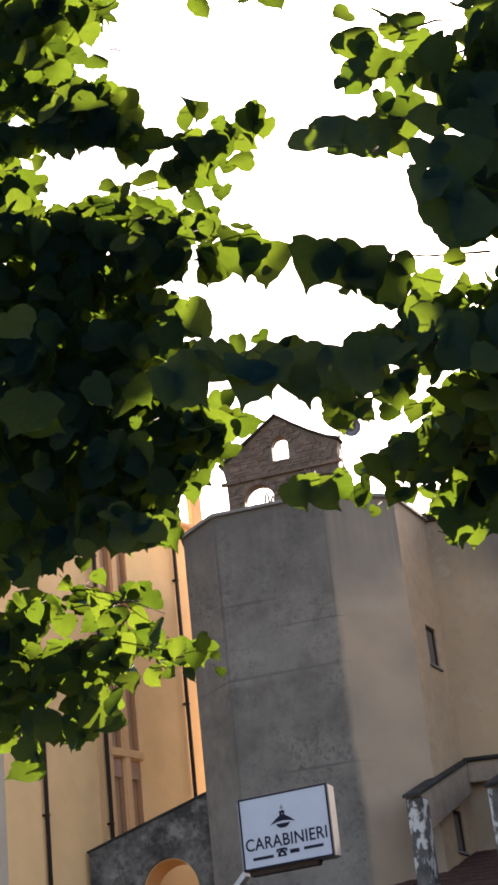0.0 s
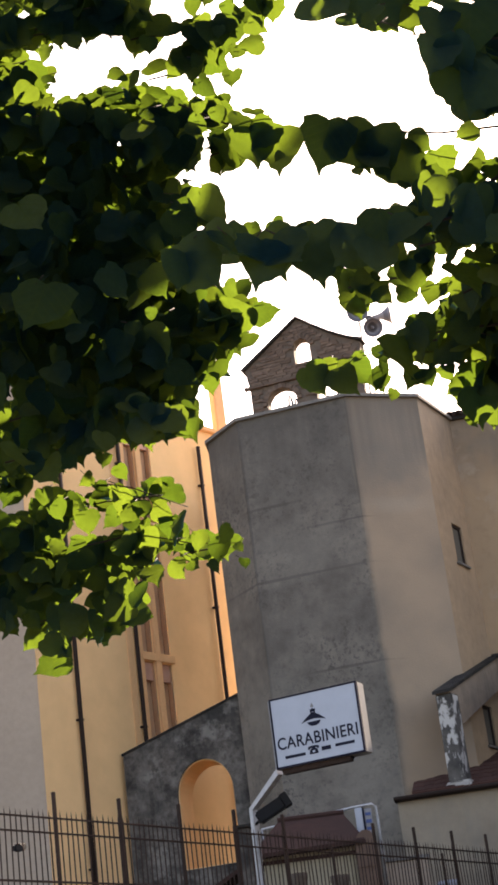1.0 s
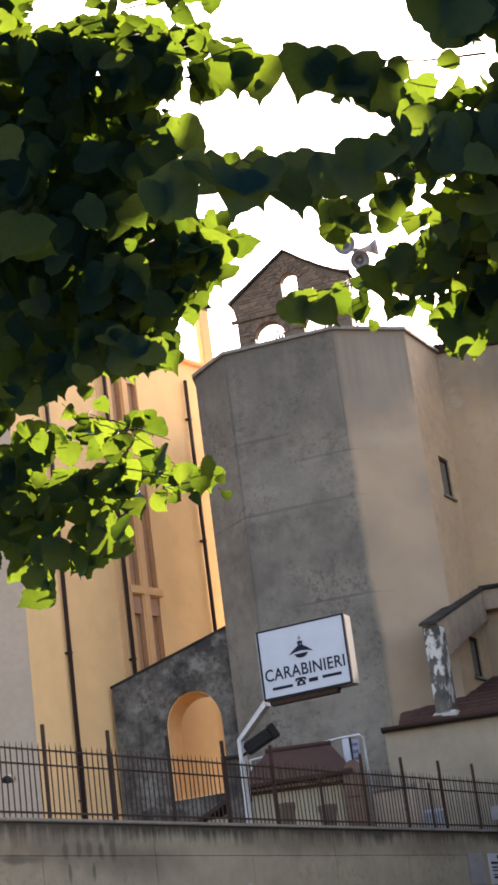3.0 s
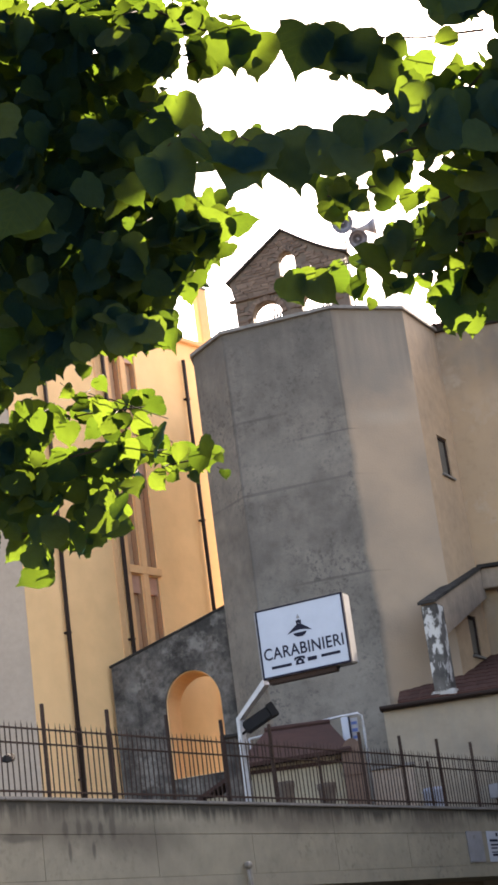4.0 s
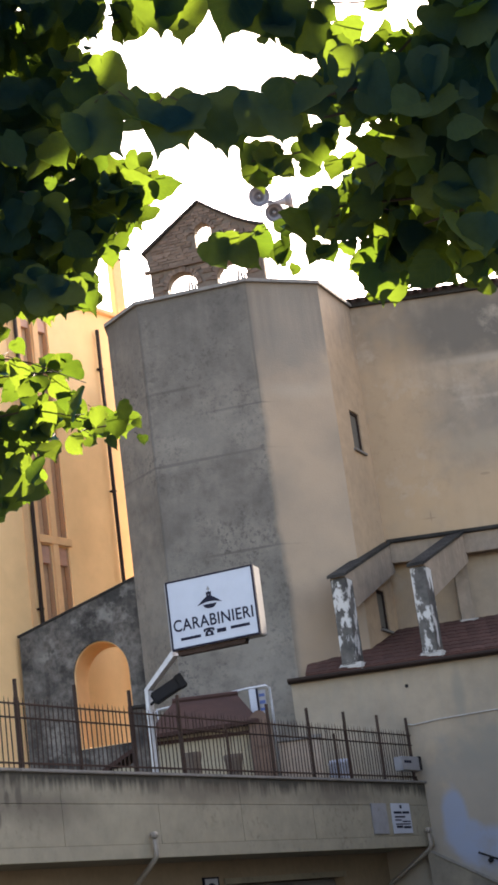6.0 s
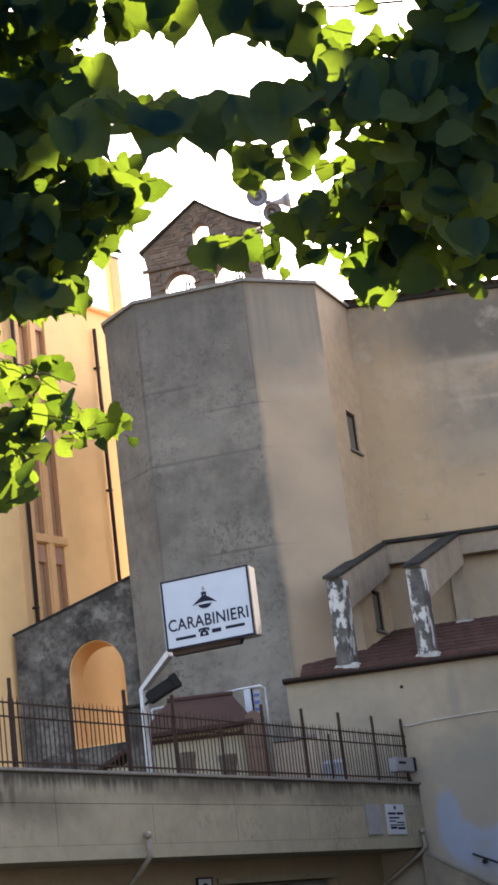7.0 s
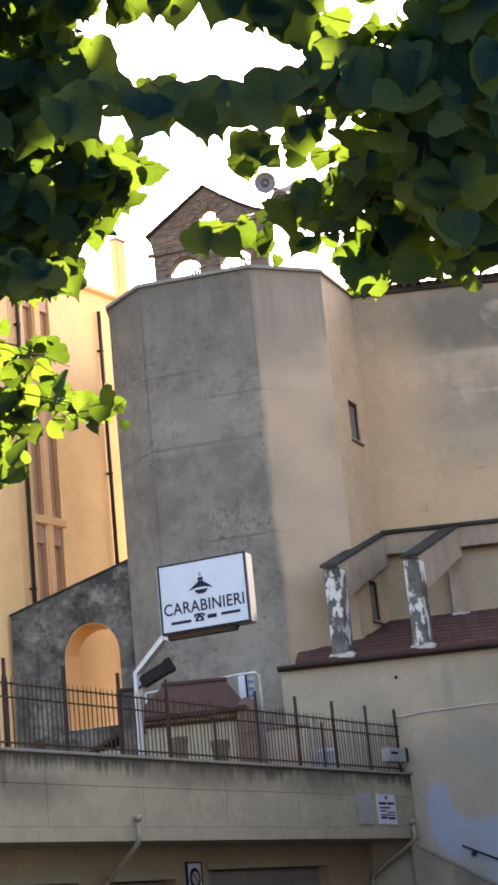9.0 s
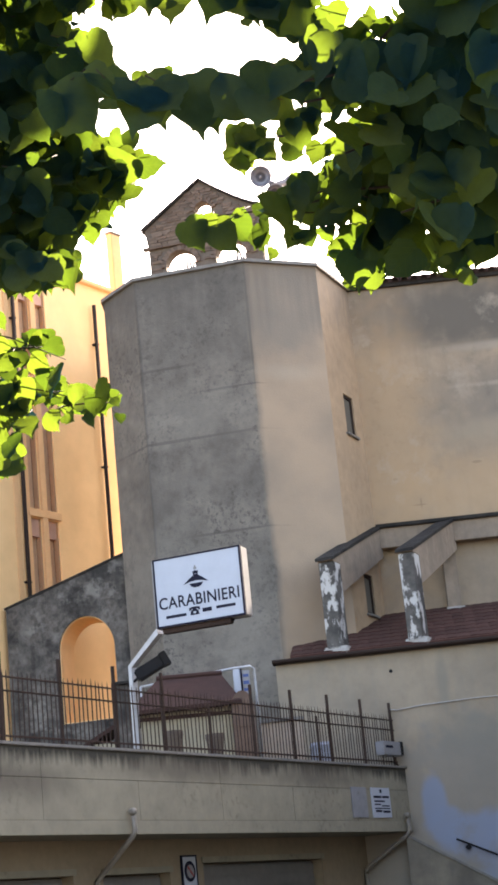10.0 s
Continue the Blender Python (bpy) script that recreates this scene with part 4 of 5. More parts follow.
for c, tgt, mouth, depth, lab in (((2.76, 35.42, 17.87), (2.2, 20, 13.2), 0.235, 0.36, "horn facing the street"), ((3.24, 35.5, 17.74), (9, 35.0, 18.0), 0.24, 0.42, "horn turned sideways"), ((3.03, 35.40, 17.46), (4.5, 22, 10.5), 0.215, 0.36, "horn tilted down")):
    d = (Vector(tgt) - Vector(c)).normalized()
    m = Matrix.Translation(c) @ d.to_track_quat("Z", "Y").to_matrix().to_4x4()
    horn = part("horn", lathe([(0.045, -0.18), (0.06, -0.04), (0.085, 0.06), (0.13, 0.15), (mouth * 0.82, depth * 0.6), (mouth, depth * 0.66), (mouth + 0.012, depth * 0.66), (mouth + 0.012, depth * 0.64), (mouth * 0.8, depth * 0.55)], 28), HORN_GREY, speakers, lab, m, True)
    part("throat", lathe([(0.0, 0.07), (0.085, 0.075), (0.14, 0.155), (mouth * 0.8, depth * 0.60), (mouth * 0.98, depth * 0.655)], 28), HORN_MOUTH, horn, "grey horn mouth", smooth=True)
    part("plug", lathe([(0.0, depth * 0.62), (0.02, depth * 0.60), (0.034, depth * 0.5), (0.034, 0.08), (0.0, 0.07)], 16), HORN_GREY, horn, smooth=True)
    part("driver", lathe([(0.0, -0.3), (0.075, -0.3), (0.085, -0.28), (0.085, -0.19), (0.06, -0.16), (0.0, -0.16)], 20), HORN_DARK, horn, smooth=True)
for p, q in (((2.78, 35.5, 17.76), (3.12, 35.5, 17.76)), ((2.78, 35.5, 17.55), (3.06, 35.5, 17.5)), ((2.70, 35.5, 17.78), (2.78, 35.5, 17.70))):
    part("bracket", tube([p, q], 0.014), HORN_DARK, speakers)

# ---- yellow house ----
YEL = along((-1.25, 38.0), (-0.635, 38.789))
house = thing("ochre_house", "tall ochre painted house with brown stair windows", "house", YEL)
wins = []
for z0, z1 in ((8.1, 10.5), (10.72, 13.3), (13.8, 16.0)):
    wins += [(-2.78, -2.42, z0, z1), (-2.24, -1.87, z0, z1)]
# wall, roof and block run on unseen behind the apse, keeping sun off the arch
part("wall", slab(rect(-5.95, 4.2, 0, 16.5), [rect(a, b, c, d) for a, b, c, d in wins], 0.0, 0.35), YELLOW, house, "smooth ochre painted wall")
for a, b, c, d in wins:
    w = part("window", slab(rect(a, b, c, d), [rect(a + 0.04, b - 0.04, c + 0.05, d - 0.05)], 0.14, 0.20), PIPE_BROWN, house, "tall narrow brown window")
    part("shutter", box(a + 0.03, b - 0.03, 0.15, 0.19, c + 0.04, d - 0.04), SHUTTER_BROWN, w, "brown shutter")
    if a > -2.3:
        low, high = (8.2, 9.75) if c < 9 else (11.37, 11.87) if c < 12 else (14.6, 15.5)
        part("gap", box(a + 0.06, a + 0.15, 0.142, 0.152, low, high), PIPE_BROWN, w, "dark gap between the shutters")
    # right jamb in the darker brown that carries its shade
    part("reveal", box(b - 0.04, b - 0.001, 0.03, 0.14, c + 0.002, d - 0.002), SHADED_REVEAL, w)
    part("apron", box(a + 0.012, b - 0.042, 0.05, 0.14, d - 0.40, d - 0.004), PINK_PANEL, w, "pink panel")
for z, h in ((10.54, 0.15), (13.4, 0.30)):
    part("beam", box(-2.86, -1.80, -0.06, 0.0, z - 0.02, z + h, 0.01), OCHRE_TRIM, house, "ochre band")
part("mullion", box(-2.42, -2.24, -0.05, 0.0, 4.0, 16.2, 0.01), OCHRE_TRIM, house)
part("mullion", box(-2.96, -2.79, -0.05, 0.0, 4.0, 16.2, 0.01), OCHRE_TRIM, house)
part("edge_strip", box(-3.25, -3.1, -0.02, 0.0, 3.5, 16.4, 0.005), OCHRE_TRIM, house)
for x in (-4.91, -3.02, -0.22):
    pipe = part("downpipe", tube([(x, -0.09, 3.9), (x, -0.09, 16.0)], 0.046), PIPE_BROWN, house, "dark brown downpipe", smooth=True)
    for z in (6, 9, 12, 15):
        part("clip", box(x - 0.06, x + 0.06, -0.12, 0.0, z, z + 0.04), PIPE_BROWN, pipe)
part("roof", box(-6.05, 4.3, -0.10, 8.0, 16.5, 16.62, 0.02), OCHRE_TRIM, house, "flat roof edge")
chimney = part("chimney", box(0.80, 1.16, 0.05, 0.24, 16.6, 18.2, 0.02), OCHRE_TRIM, house, "tall ochre chimney")
part("cap", box(0.78, 1.18, 0.03, 0.26, 18.2, 18.26, 0.012), COPING, chimney)
part("left_wall", slab(rect(-9, -0.01, 0, 16.4), (), 0, 0.35), GREY_HOUSE, house, "grey rendered side wall", YEL.inverted() @ Matrix.Translation(YEL @ Vector((-5.95, 0.0, 0))) @ pose(0, 0, 0, 0, 0, 6))
part("back_block", box(-5.9, 4.1, 0.36, 8, 0, 16.4), YELLOW, house)

# ---- buttress wall with the arch ----
ARW = along((-3.516, 34.90), (-0.90, 34.20))
arch_wall = thing("arched_wall", "dark weathered rendered wall with an arched opening", "wall", ARW)
part("wall", slab([(0.0, 3.0), (2.70, 3.0), (2.70, 9.16), (0.02, 8.33)], [arch(1.116, 2.315, 5.83, 7.305, 0.675, 18)], 0, 0.8), DARK_RENDER, arch_wall)
# lining added in the house's ochre: its colour stands in for bounced light
shell = arch(1.111, 2.320, 5.82, 7.305, 0.68, 18)
part("lining", slab(shell, [arch(1.136, 2.295, 5.85, 7.305, 0.655, 18)], 0.06, 0.85), YELLOW, arch_wall, "ochre lining of the arch, coloured like light bounced off the house")
bm = slab([(-0.01, 8.325), (2.70, 9.16), (2.70, 9.20), (-0.01, 8.365)], (), -0.03, 0.83)
part("coping", bm, MOSSY, arch_wall, "black mossy coping")

# ---- terrace clutter ----
hut = thing("garden_hut", "low cream hut with a dark red hipped roof", "hut")
part("wall", box(-0.72, 0.80, 28.5, 30.0, 3.86, 5.18, 0.01), CREAM, hut, "cream painted wall")
part("band", box(-0.73, 0.81, 28.47, 28.5, 5.0, 5.06), HUT_ROOF, hut)
bm = bmesh.new()
e = [bm.verts.new(q) for q in ((-0.92, 28.25, 5.16), (0.98, 28.25, 5.20), (0.98, 30.2, 5.2), (-0.92, 30.2, 5.16), (-0.40, 29.3, 5.80), (0.70, 29.3, 5.80))]
u = [bm.verts.new(v.co - Vector((0, 0, 0.06))) for v in e[:4]]
for q in ((e[0], e[1], e[5], e[4]), (e[1], e[2], e[5]), (e[2], e[3], e[4], e[5]), (e[3], e[0], e[4]), (u[0], u[1], e[1], e[0]), (u[1], u[2], e[2], e[1]), (u[2], u[3], e[3], e[2]), (u[3], u[0], e[0], e[3]), tuple(u)):
    bm.faces.new(q)
part("roof", bm, HUT_ROOF, hut, "dark red roof")
part("ridge", tube([(-0.42, 29.3, 5.81), (0.72, 29.3, 5.81)], 0.05), HUT_ROOF, hut)

frame_pipe = thing("pipe_frame", "pale bent pipe frame standing over the terrace", "pipe frame")
part("pipe", tube([(-0.72, 29.9, 5.78), (0.2, 29.9, 5.88), (0.9, 29.9, 5.96), (1.24, 29.9, 5.98), (1.30, 29.9, 5.93), (1.31, 29.9, 5.7), (1.31, 29.9, 3.87)], 0.022), POLE_WHITE, frame_pipe, smooth=True)
part("post", tube([(-0.72, 29.9, 5.78), (-0.72, 29.9, 3.87)], 0.022), POLE_WHITE, frame_pipe, smooth=True)
lantern = thing("sign_box", "small white and blue sign box on a post", "sign")
part("post", tube([(1.02, 29.0, 3.87), (1.02, 29.0, 5.35)], 0.025), POLE_WHITE, lantern, smooth=True)
part("case", box(0.90, 1.02, 28.9, 29.05, 5.33, 5.80, 0.01), SIGN_WHITE, lantern)
part("frame", box(1.02, 1.05, 28.89, 29.06, 5.30, 5.80, 0.004), INK, lantern)
part("panel", box(1.05, 1.18, 28.92, 29.0, 5.34, 5.77, 0.006), PLAQUE_GREY, lantern)
for z, h in ((5.68, 0.05), (5.56, 0.06), (5.44, 0.05)):
    part("mark", box(1.065, 1.16, 28.912, 28.92, z - h / 2, z + h / 2), BLUE_ENAMEL, lantern, "blue mark")
plate = thing("rusted_door", "rust brown arched metal door leaning behind the railing", "door")
part("leaf", slab(arch(0.80, 1.18, 3.88, 5.05, 0.30), (), 28.3, 28.34), DOOR_RUST, plate)
for z in (4.2, 4.75):
    part("batten", box(0.84, 1.14, 28.28, 28.3, z, z + 0.05, 0.004), DOOR_RUST, plate)
for x, y, s in ((-0.17, 25.7, 1.75), (0.46, 26.8, 1.8)):
    pot = tagged(new("stone_pot", mesh_of(lathe([(0.0, 0.0), (0.10, 0.0), (0.13, 0.05), (0.15, 0.2), (0.17, 0.3), (0.185, 0.32), (0.185, 0.36), (0.15, 0.36), (0.13, 0.3), (0.0, 0.28)], 18), MORTAR, True)), "grey brown stone pot on the terrace", "pot", "pots on the terrace")
    pot.matrix_world = pose(x, y, 3.86) @ Matrix.Diagonal((s * 0.45, s * 0.45, s, 1))
pillar = thing("gate_pillar", "dark weathered gate pillar with a flat cap", "pillar")
part("shaft", box(-1.05, -0.84, 27.0, 27.25, 3.86, 5.44, 0.012), DARK_RENDER, pillar)
part("cap", box(-1.10, -0.70, 26.95, 27.3, 5.44, 5.49, 0.012), MOSSY, pillar)
shed = thing("low_shed", "low dark sloping shed roof on the terrace", "shed")
part("roof", slab([(-1.75, 4.55), (-1.1, 4.90), (-1.1, 4.97), (-1.75, 4.62)], (), 28.0, 29.2), HUT_ROOF, shed)
part("wall", box(-1.5, -1.12, 28.1, 29.1, 3.86, 4.66), CREAM, shed)
low = thing("low_wall", "grey rendered low wall at the foot of the apse", "wall")
part("wall", box(1.35, 2.1, 30.3, 30.5, 3.86, 5.0, 0.01), GREY_HOUSE, low)
part("coping", box(1.32, 2.13, 30.26, 30.54, 5.0, 5.06, 0.01), COPING, low)
barrel = tagged(new("plastic_drum", mesh_of(lathe([(0.0, 0.0), (0.17, 0.0), (0.19, 0.03), (0.2, 0.3), (0.19, 0.6), (0.2, 0.62), (0.16, 0.68), (0.0, 0.68)], 20), BLUE_PATCH, True)), "pale blue plastic drum behind the railing", "drum")
barrel.matrix_world = pose(2.35, 30.05, 3.86)


# ---- trees ----
def leaf_shape(seed):
    """Broad heart-shaped leaf with fine teeth and a short drawn-out tip, cupped and folded on its midrib, about one unit across, hanging along -z with its face along y."""
    rnd = random.Random(seed)
    half = [(0.0, 0.0), (0.10, 0.05), (0.24, 0.06), (0.37, 0.02), (0.47, -0.08), (0.50, -0.21), (0.47, -0.33), (0.44, -0.45), (0.37, -0.57), (0.28, -0.67), (0.18, -0.75), (0.08, -0.83), (0.0, -0.95)]
    n = len(half)
    mid = [-1.0 * (i / (n - 1)) for i in range(n)]
    fold, curl, cup = rnd.uniform(0.0, 0.45), rnd.uniform(-0.5, 0.7), rnd.uniform(-0.7, 0.7)
    sway, wide = rnd.uniform(-0.12, 0.12), rnd.uniform(0.88, 1.08)
    twist, lop = rnd.uniform(-0.45, 0.45), rnd.uniform(-0.12, 0.12)

    def bend(x, z):
        y = fold * abs(x) + cup * x * x + curl * z * z * 0.6 + twist * x * z + 0.03 * math.sin(8 * z + abs(x) * 9) * (0.2 + abs(x))
        return (wide * x + sway * z * z, y, z)

    verts, faces = [bend(0, z) for z in mid], []
    for sgn in (1, -1):
        k = len(verts)
        for i in range(1, n - 1):
            x, z = half[i]
            x = x * (1 + sgn * lop) + rnd.uniform(-0.03, 0.03) + 0.014 * (-1) ** i
            z += rnd.uniform(-0.025, 0.025)
            verts.append(bend(sgn * x * 0.55, mid[i] * 0.45 + z * 0.55))
            verts.append(bend(sgn * x, z))
        quads = []
        for i in range(1, n - 2):
            a, b = k + 2 * (i - 1), k + 2 * i
            quads += [(a, b, i + 1, i), (a + 1, b + 1, b, a)]
        quads += [(0, k, 1), (0, k + 1, k)]
        e = k + 2 * (n - 3)
        quads += [(e, n - 1, n - 2), (e + 1, n - 1, e)]
        faces += quads if sgn > 0 else [q[::-1] for q in quads]
    return np.array(verts), faces


def leaf_uv(me, xz):
    """Place on the leaf, across and along, for its veins."""
    loops = np.empty(len(me.loops), dtype=np.int32)
    me.loops.foreach_get("vertex_index", loops)
    me.uv_layers.new(name="leaf").data.foreach_set("uv", xz[loops].ravel())


LEAF_KINDS = [leaf_shape(s) for s in range(9)]
LEAF_MESHES = []
for verts, faces in LEAF_KINDS:
    me = bpy.data.meshes.new("leaf")
    me.from_pydata([tuple(v) for v in verts], [], faces)
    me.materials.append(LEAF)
    me.polygons.foreach_set("use_smooth", [True] * len(me.polygons))
    leaf_uv(me, verts[:, [0, 2]])
    LEAF_MESHES.append(me)

rng = random.Random(77)
SUNNY = []                           # leaves meant to be lit: crown leaves in their sun path are left out


def tree(name, label, trunk, trunk_r):
    ob = thing(name, label, "tree")
    part("trunk", tube(trunk, trunk_r, n=14), BARK, ob, "grey brown trunk", smooth=True)
    return {"thing": ob, "spots": [], "free": [], "twigs": bmesh.new(), "trunk": [Vector(q) for q in trunk]}


def leaf_pose(p, size, loose=1.0):
    """A leaf whose middle is at p, hanging tip down and turned about."""
    a = rng.gauss(0, 0.55 * loose) + (math.pi if rng.random() < 0.5 else 0)
    m = Euler((rng.gauss(0.1, 0.5 * loose), rng.gauss(0, 0.3 + 0.4 * loose), a)).to_matrix().to_4x4()
    return Matrix.Translation(p) @ m @ Matrix.Diagonal((size * rng.uniform(0.92, 1.1), size, size, 1)) @ Matrix.Translation((0, 0, 0.44))


def clumps(tr, rows):
    """Clumps of leaves (x, y, z, half width, half height, depth, count), thick along the line of sight, with twigs
    through them.
    """
    for x, y, z, across, up, deep, count in rows:
        c = Vector((x, y, z))
        lean = Vector((x, y, z - 1.6)).normalized()     # along the camera's line of sight, so depth stays behind the outline in view
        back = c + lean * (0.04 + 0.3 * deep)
        tube([back + Vector((-across, 0, -0.3 * up)), back, back + Vector((across, 0.02, 0.2 * up))], [0.0025, 0.003, 0.0015], tr["twigs"], 5)
        for _ in range(count):
            a, d = rng.uniform(0, 2 * math.pi), math.sqrt(rng.random())
            k = rng.random()
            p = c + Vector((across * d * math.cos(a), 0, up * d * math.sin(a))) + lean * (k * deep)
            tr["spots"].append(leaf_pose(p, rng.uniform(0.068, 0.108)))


def hung(tr, rows):
    """Broad leaves (x, y, z, width) hanging side by side, facing the street."""
    for x, y, z, w in rows:
        p = Vector((x, y, z))
        tr["spots"].append(leaf_pose(p, w * 1.08, 0.5))
        top = p + Vector((0, 0.01, 0.45 * w))
        tube([top, top + Vector((rng.uniform(-0.03, 0.03), 0.03, 0.035))], [0.0012, 0.0016], tr["twigs"], 4)


def lit(tr, rows):
    """Leaves (x, y, z, width) on the tips of the boughs, free in the sun."""
    for x, y, z, w in rows:
        p = Vector((x, y, z))
        tr["free"].append(leaf_pose(p, w * 1.08, 0.8))
        if w > (0.060 if x < 0.05 else 0.045):
            SUNNY.append((x, y, z, w))
        top = p + Vector((0, 0.01, 0.4 * w))
        tube([top, top + Vector((rng.uniform(-0.04, 0.04), 0.04, 0.03))], [0.0011, 0.0015], tr["twigs"], 4)


def clear_of_sun(spots, slack):
    """The leaves left after cutting sun paths through the crown for the sunny ones."""
    at = np.array([m.translation for m in spots])
    way, keep = np.array(sun_way), np.ones(len(spots), dtype=bool)
    for x, y, z, w in SUNNY:
        v = at - (x, y, z)
        far = v @ way
        off = np.linalg.norm(v - far[:, None] * way, axis=1)
        keep &= ~((far > 0.04) & (off < w * 0.42 + slack))
    return [m for m, k in zip(spots, keep) if k]


def unseen_canopy(tr, count, centre, spread, size=0.13):
    """Crown leaves added outside the camera's view, to shade the leaves in sight."""
    made = []
    while count:
        v = Vector([rng.uniform(-1, 1) for _ in range(3)])
        if v.length > 1:
            continue
        count -= 1
        p = Vector([c + q * s for c, q, s in zip(centre, v, spread)])
        if p.z < 2.7 or p.length < 2.2 or p.y > -0.2 and abs(p.x - 0.03 * p.y) < 0.19 * p.y + 0.25 and p.z - 1.6 < 0.86 * p.y + 0.25:
            continue
        made.append(leaf_pose(p, size * rng.uniform(0.8, 1.25)))
    tr["spots"] += clear_of_sun(made, 0.10)


def finish(tr, singles):
    """The nearest leaves become pieces of their own; the rest one mesh."""
    spots = tr["free"] + sorted(tr["spots"], key=lambda m: (m.translation.y < 2.4 or m.translation.z > 5.2, m.translation.y))
    near, rest = spots[:singles], spots[singles:]
    tagged(part("branchwork", tr["twigs"], BARK, tr["thing"], "thin dark twigs", smooth=True), kind="stuff")
    verts, faces, flat, k = [], [], [], 0
    for i, m in enumerate(rest):
        vs, fs = LEAF_KINDS[i % 9]
        M3 = np.array(m)
        verts.append(vs @ M3[:3, :3].T + M3[:3, 3])
        flat.append(vs[:, [0, 2]])
        faces += [tuple(j + k for j in f) for f in fs]
        k += len(vs)
    me = bpy.data.meshes.new("crown")
    me.from_pydata(np.concatenate(verts).tolist(), [], faces)
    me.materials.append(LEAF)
    me.polygons.foreach_set("use_smooth", [True] * len(me.polygons))
    leaf_uv(me, np.concatenate(flat))
    crown = part("crown", me, LEAF, tr["thing"], "dense backlit green foliage")
    tagged(crown, kind="stuff")
    for i, m in enumerate(near):
        part("leaf", LEAF_MESHES[i % 9], LEAF, crown, m=m)


left_tree = tree("linden_tree", "linden tree with dense dark leaves, backlit at the edges", [(-2.3, 4.6, 0), (-2.28, 4.6, 1.6), (-2.2, 4.55, 3.2), (-1.7, 4.4, 4.6), (-1.2, 4.3, 6.4)], [0.2, 0.16, 0.14, 0.10, 0.05])
right_tree = tree("linden_tree", "linden tree reaching across with bright backlit leaf edges", [(2.4, 3.7, 0), (2.38, 3.7, 1.6), (2.3, 3.65, 3.1), (1.9, 3.6, 4.4), (1.3, 3.5, 6.2)], [0.2, 0.16, 0.14, 0.10, 0.05])
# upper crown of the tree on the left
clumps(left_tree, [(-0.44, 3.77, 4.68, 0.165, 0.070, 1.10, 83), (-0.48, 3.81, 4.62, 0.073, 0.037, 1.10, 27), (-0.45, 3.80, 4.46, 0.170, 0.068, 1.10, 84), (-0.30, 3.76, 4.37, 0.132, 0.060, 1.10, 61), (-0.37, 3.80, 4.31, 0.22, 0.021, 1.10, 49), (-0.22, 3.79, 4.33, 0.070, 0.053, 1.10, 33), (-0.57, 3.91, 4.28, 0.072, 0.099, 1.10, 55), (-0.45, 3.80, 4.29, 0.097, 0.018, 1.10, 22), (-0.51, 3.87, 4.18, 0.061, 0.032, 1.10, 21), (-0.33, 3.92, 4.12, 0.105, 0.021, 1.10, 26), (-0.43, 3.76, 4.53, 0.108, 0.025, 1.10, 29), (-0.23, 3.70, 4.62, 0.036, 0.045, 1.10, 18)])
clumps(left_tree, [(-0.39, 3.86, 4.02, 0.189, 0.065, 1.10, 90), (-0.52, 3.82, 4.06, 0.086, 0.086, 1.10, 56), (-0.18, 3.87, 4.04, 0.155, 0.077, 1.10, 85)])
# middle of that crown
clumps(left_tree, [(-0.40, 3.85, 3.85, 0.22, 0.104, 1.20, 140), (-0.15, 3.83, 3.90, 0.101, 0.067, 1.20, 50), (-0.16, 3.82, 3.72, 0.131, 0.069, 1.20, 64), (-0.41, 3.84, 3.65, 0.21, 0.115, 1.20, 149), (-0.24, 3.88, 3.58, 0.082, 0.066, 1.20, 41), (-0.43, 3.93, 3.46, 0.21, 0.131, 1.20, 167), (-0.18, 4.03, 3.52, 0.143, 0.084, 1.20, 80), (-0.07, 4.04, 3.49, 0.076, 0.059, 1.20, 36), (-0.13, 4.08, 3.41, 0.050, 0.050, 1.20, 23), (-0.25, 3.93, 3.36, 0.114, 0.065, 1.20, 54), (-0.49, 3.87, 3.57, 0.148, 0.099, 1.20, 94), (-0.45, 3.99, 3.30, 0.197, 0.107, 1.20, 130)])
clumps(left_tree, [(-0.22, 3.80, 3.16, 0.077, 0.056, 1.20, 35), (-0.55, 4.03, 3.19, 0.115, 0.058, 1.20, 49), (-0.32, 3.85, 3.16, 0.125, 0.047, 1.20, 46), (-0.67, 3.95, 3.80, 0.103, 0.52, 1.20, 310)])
# layer added behind the crown, out of sight, to shade it and the low bough
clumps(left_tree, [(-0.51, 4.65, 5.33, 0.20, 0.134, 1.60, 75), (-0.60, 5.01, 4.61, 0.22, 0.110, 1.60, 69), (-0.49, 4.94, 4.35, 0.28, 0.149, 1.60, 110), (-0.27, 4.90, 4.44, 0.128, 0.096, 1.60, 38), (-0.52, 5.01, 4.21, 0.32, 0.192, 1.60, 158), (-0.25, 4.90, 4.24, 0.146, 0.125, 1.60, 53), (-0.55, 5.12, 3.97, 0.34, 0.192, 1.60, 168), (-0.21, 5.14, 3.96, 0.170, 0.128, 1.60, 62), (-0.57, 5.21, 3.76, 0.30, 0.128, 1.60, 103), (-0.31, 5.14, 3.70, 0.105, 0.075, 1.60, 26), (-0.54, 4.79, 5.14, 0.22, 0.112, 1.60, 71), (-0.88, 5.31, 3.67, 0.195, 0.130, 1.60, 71)])
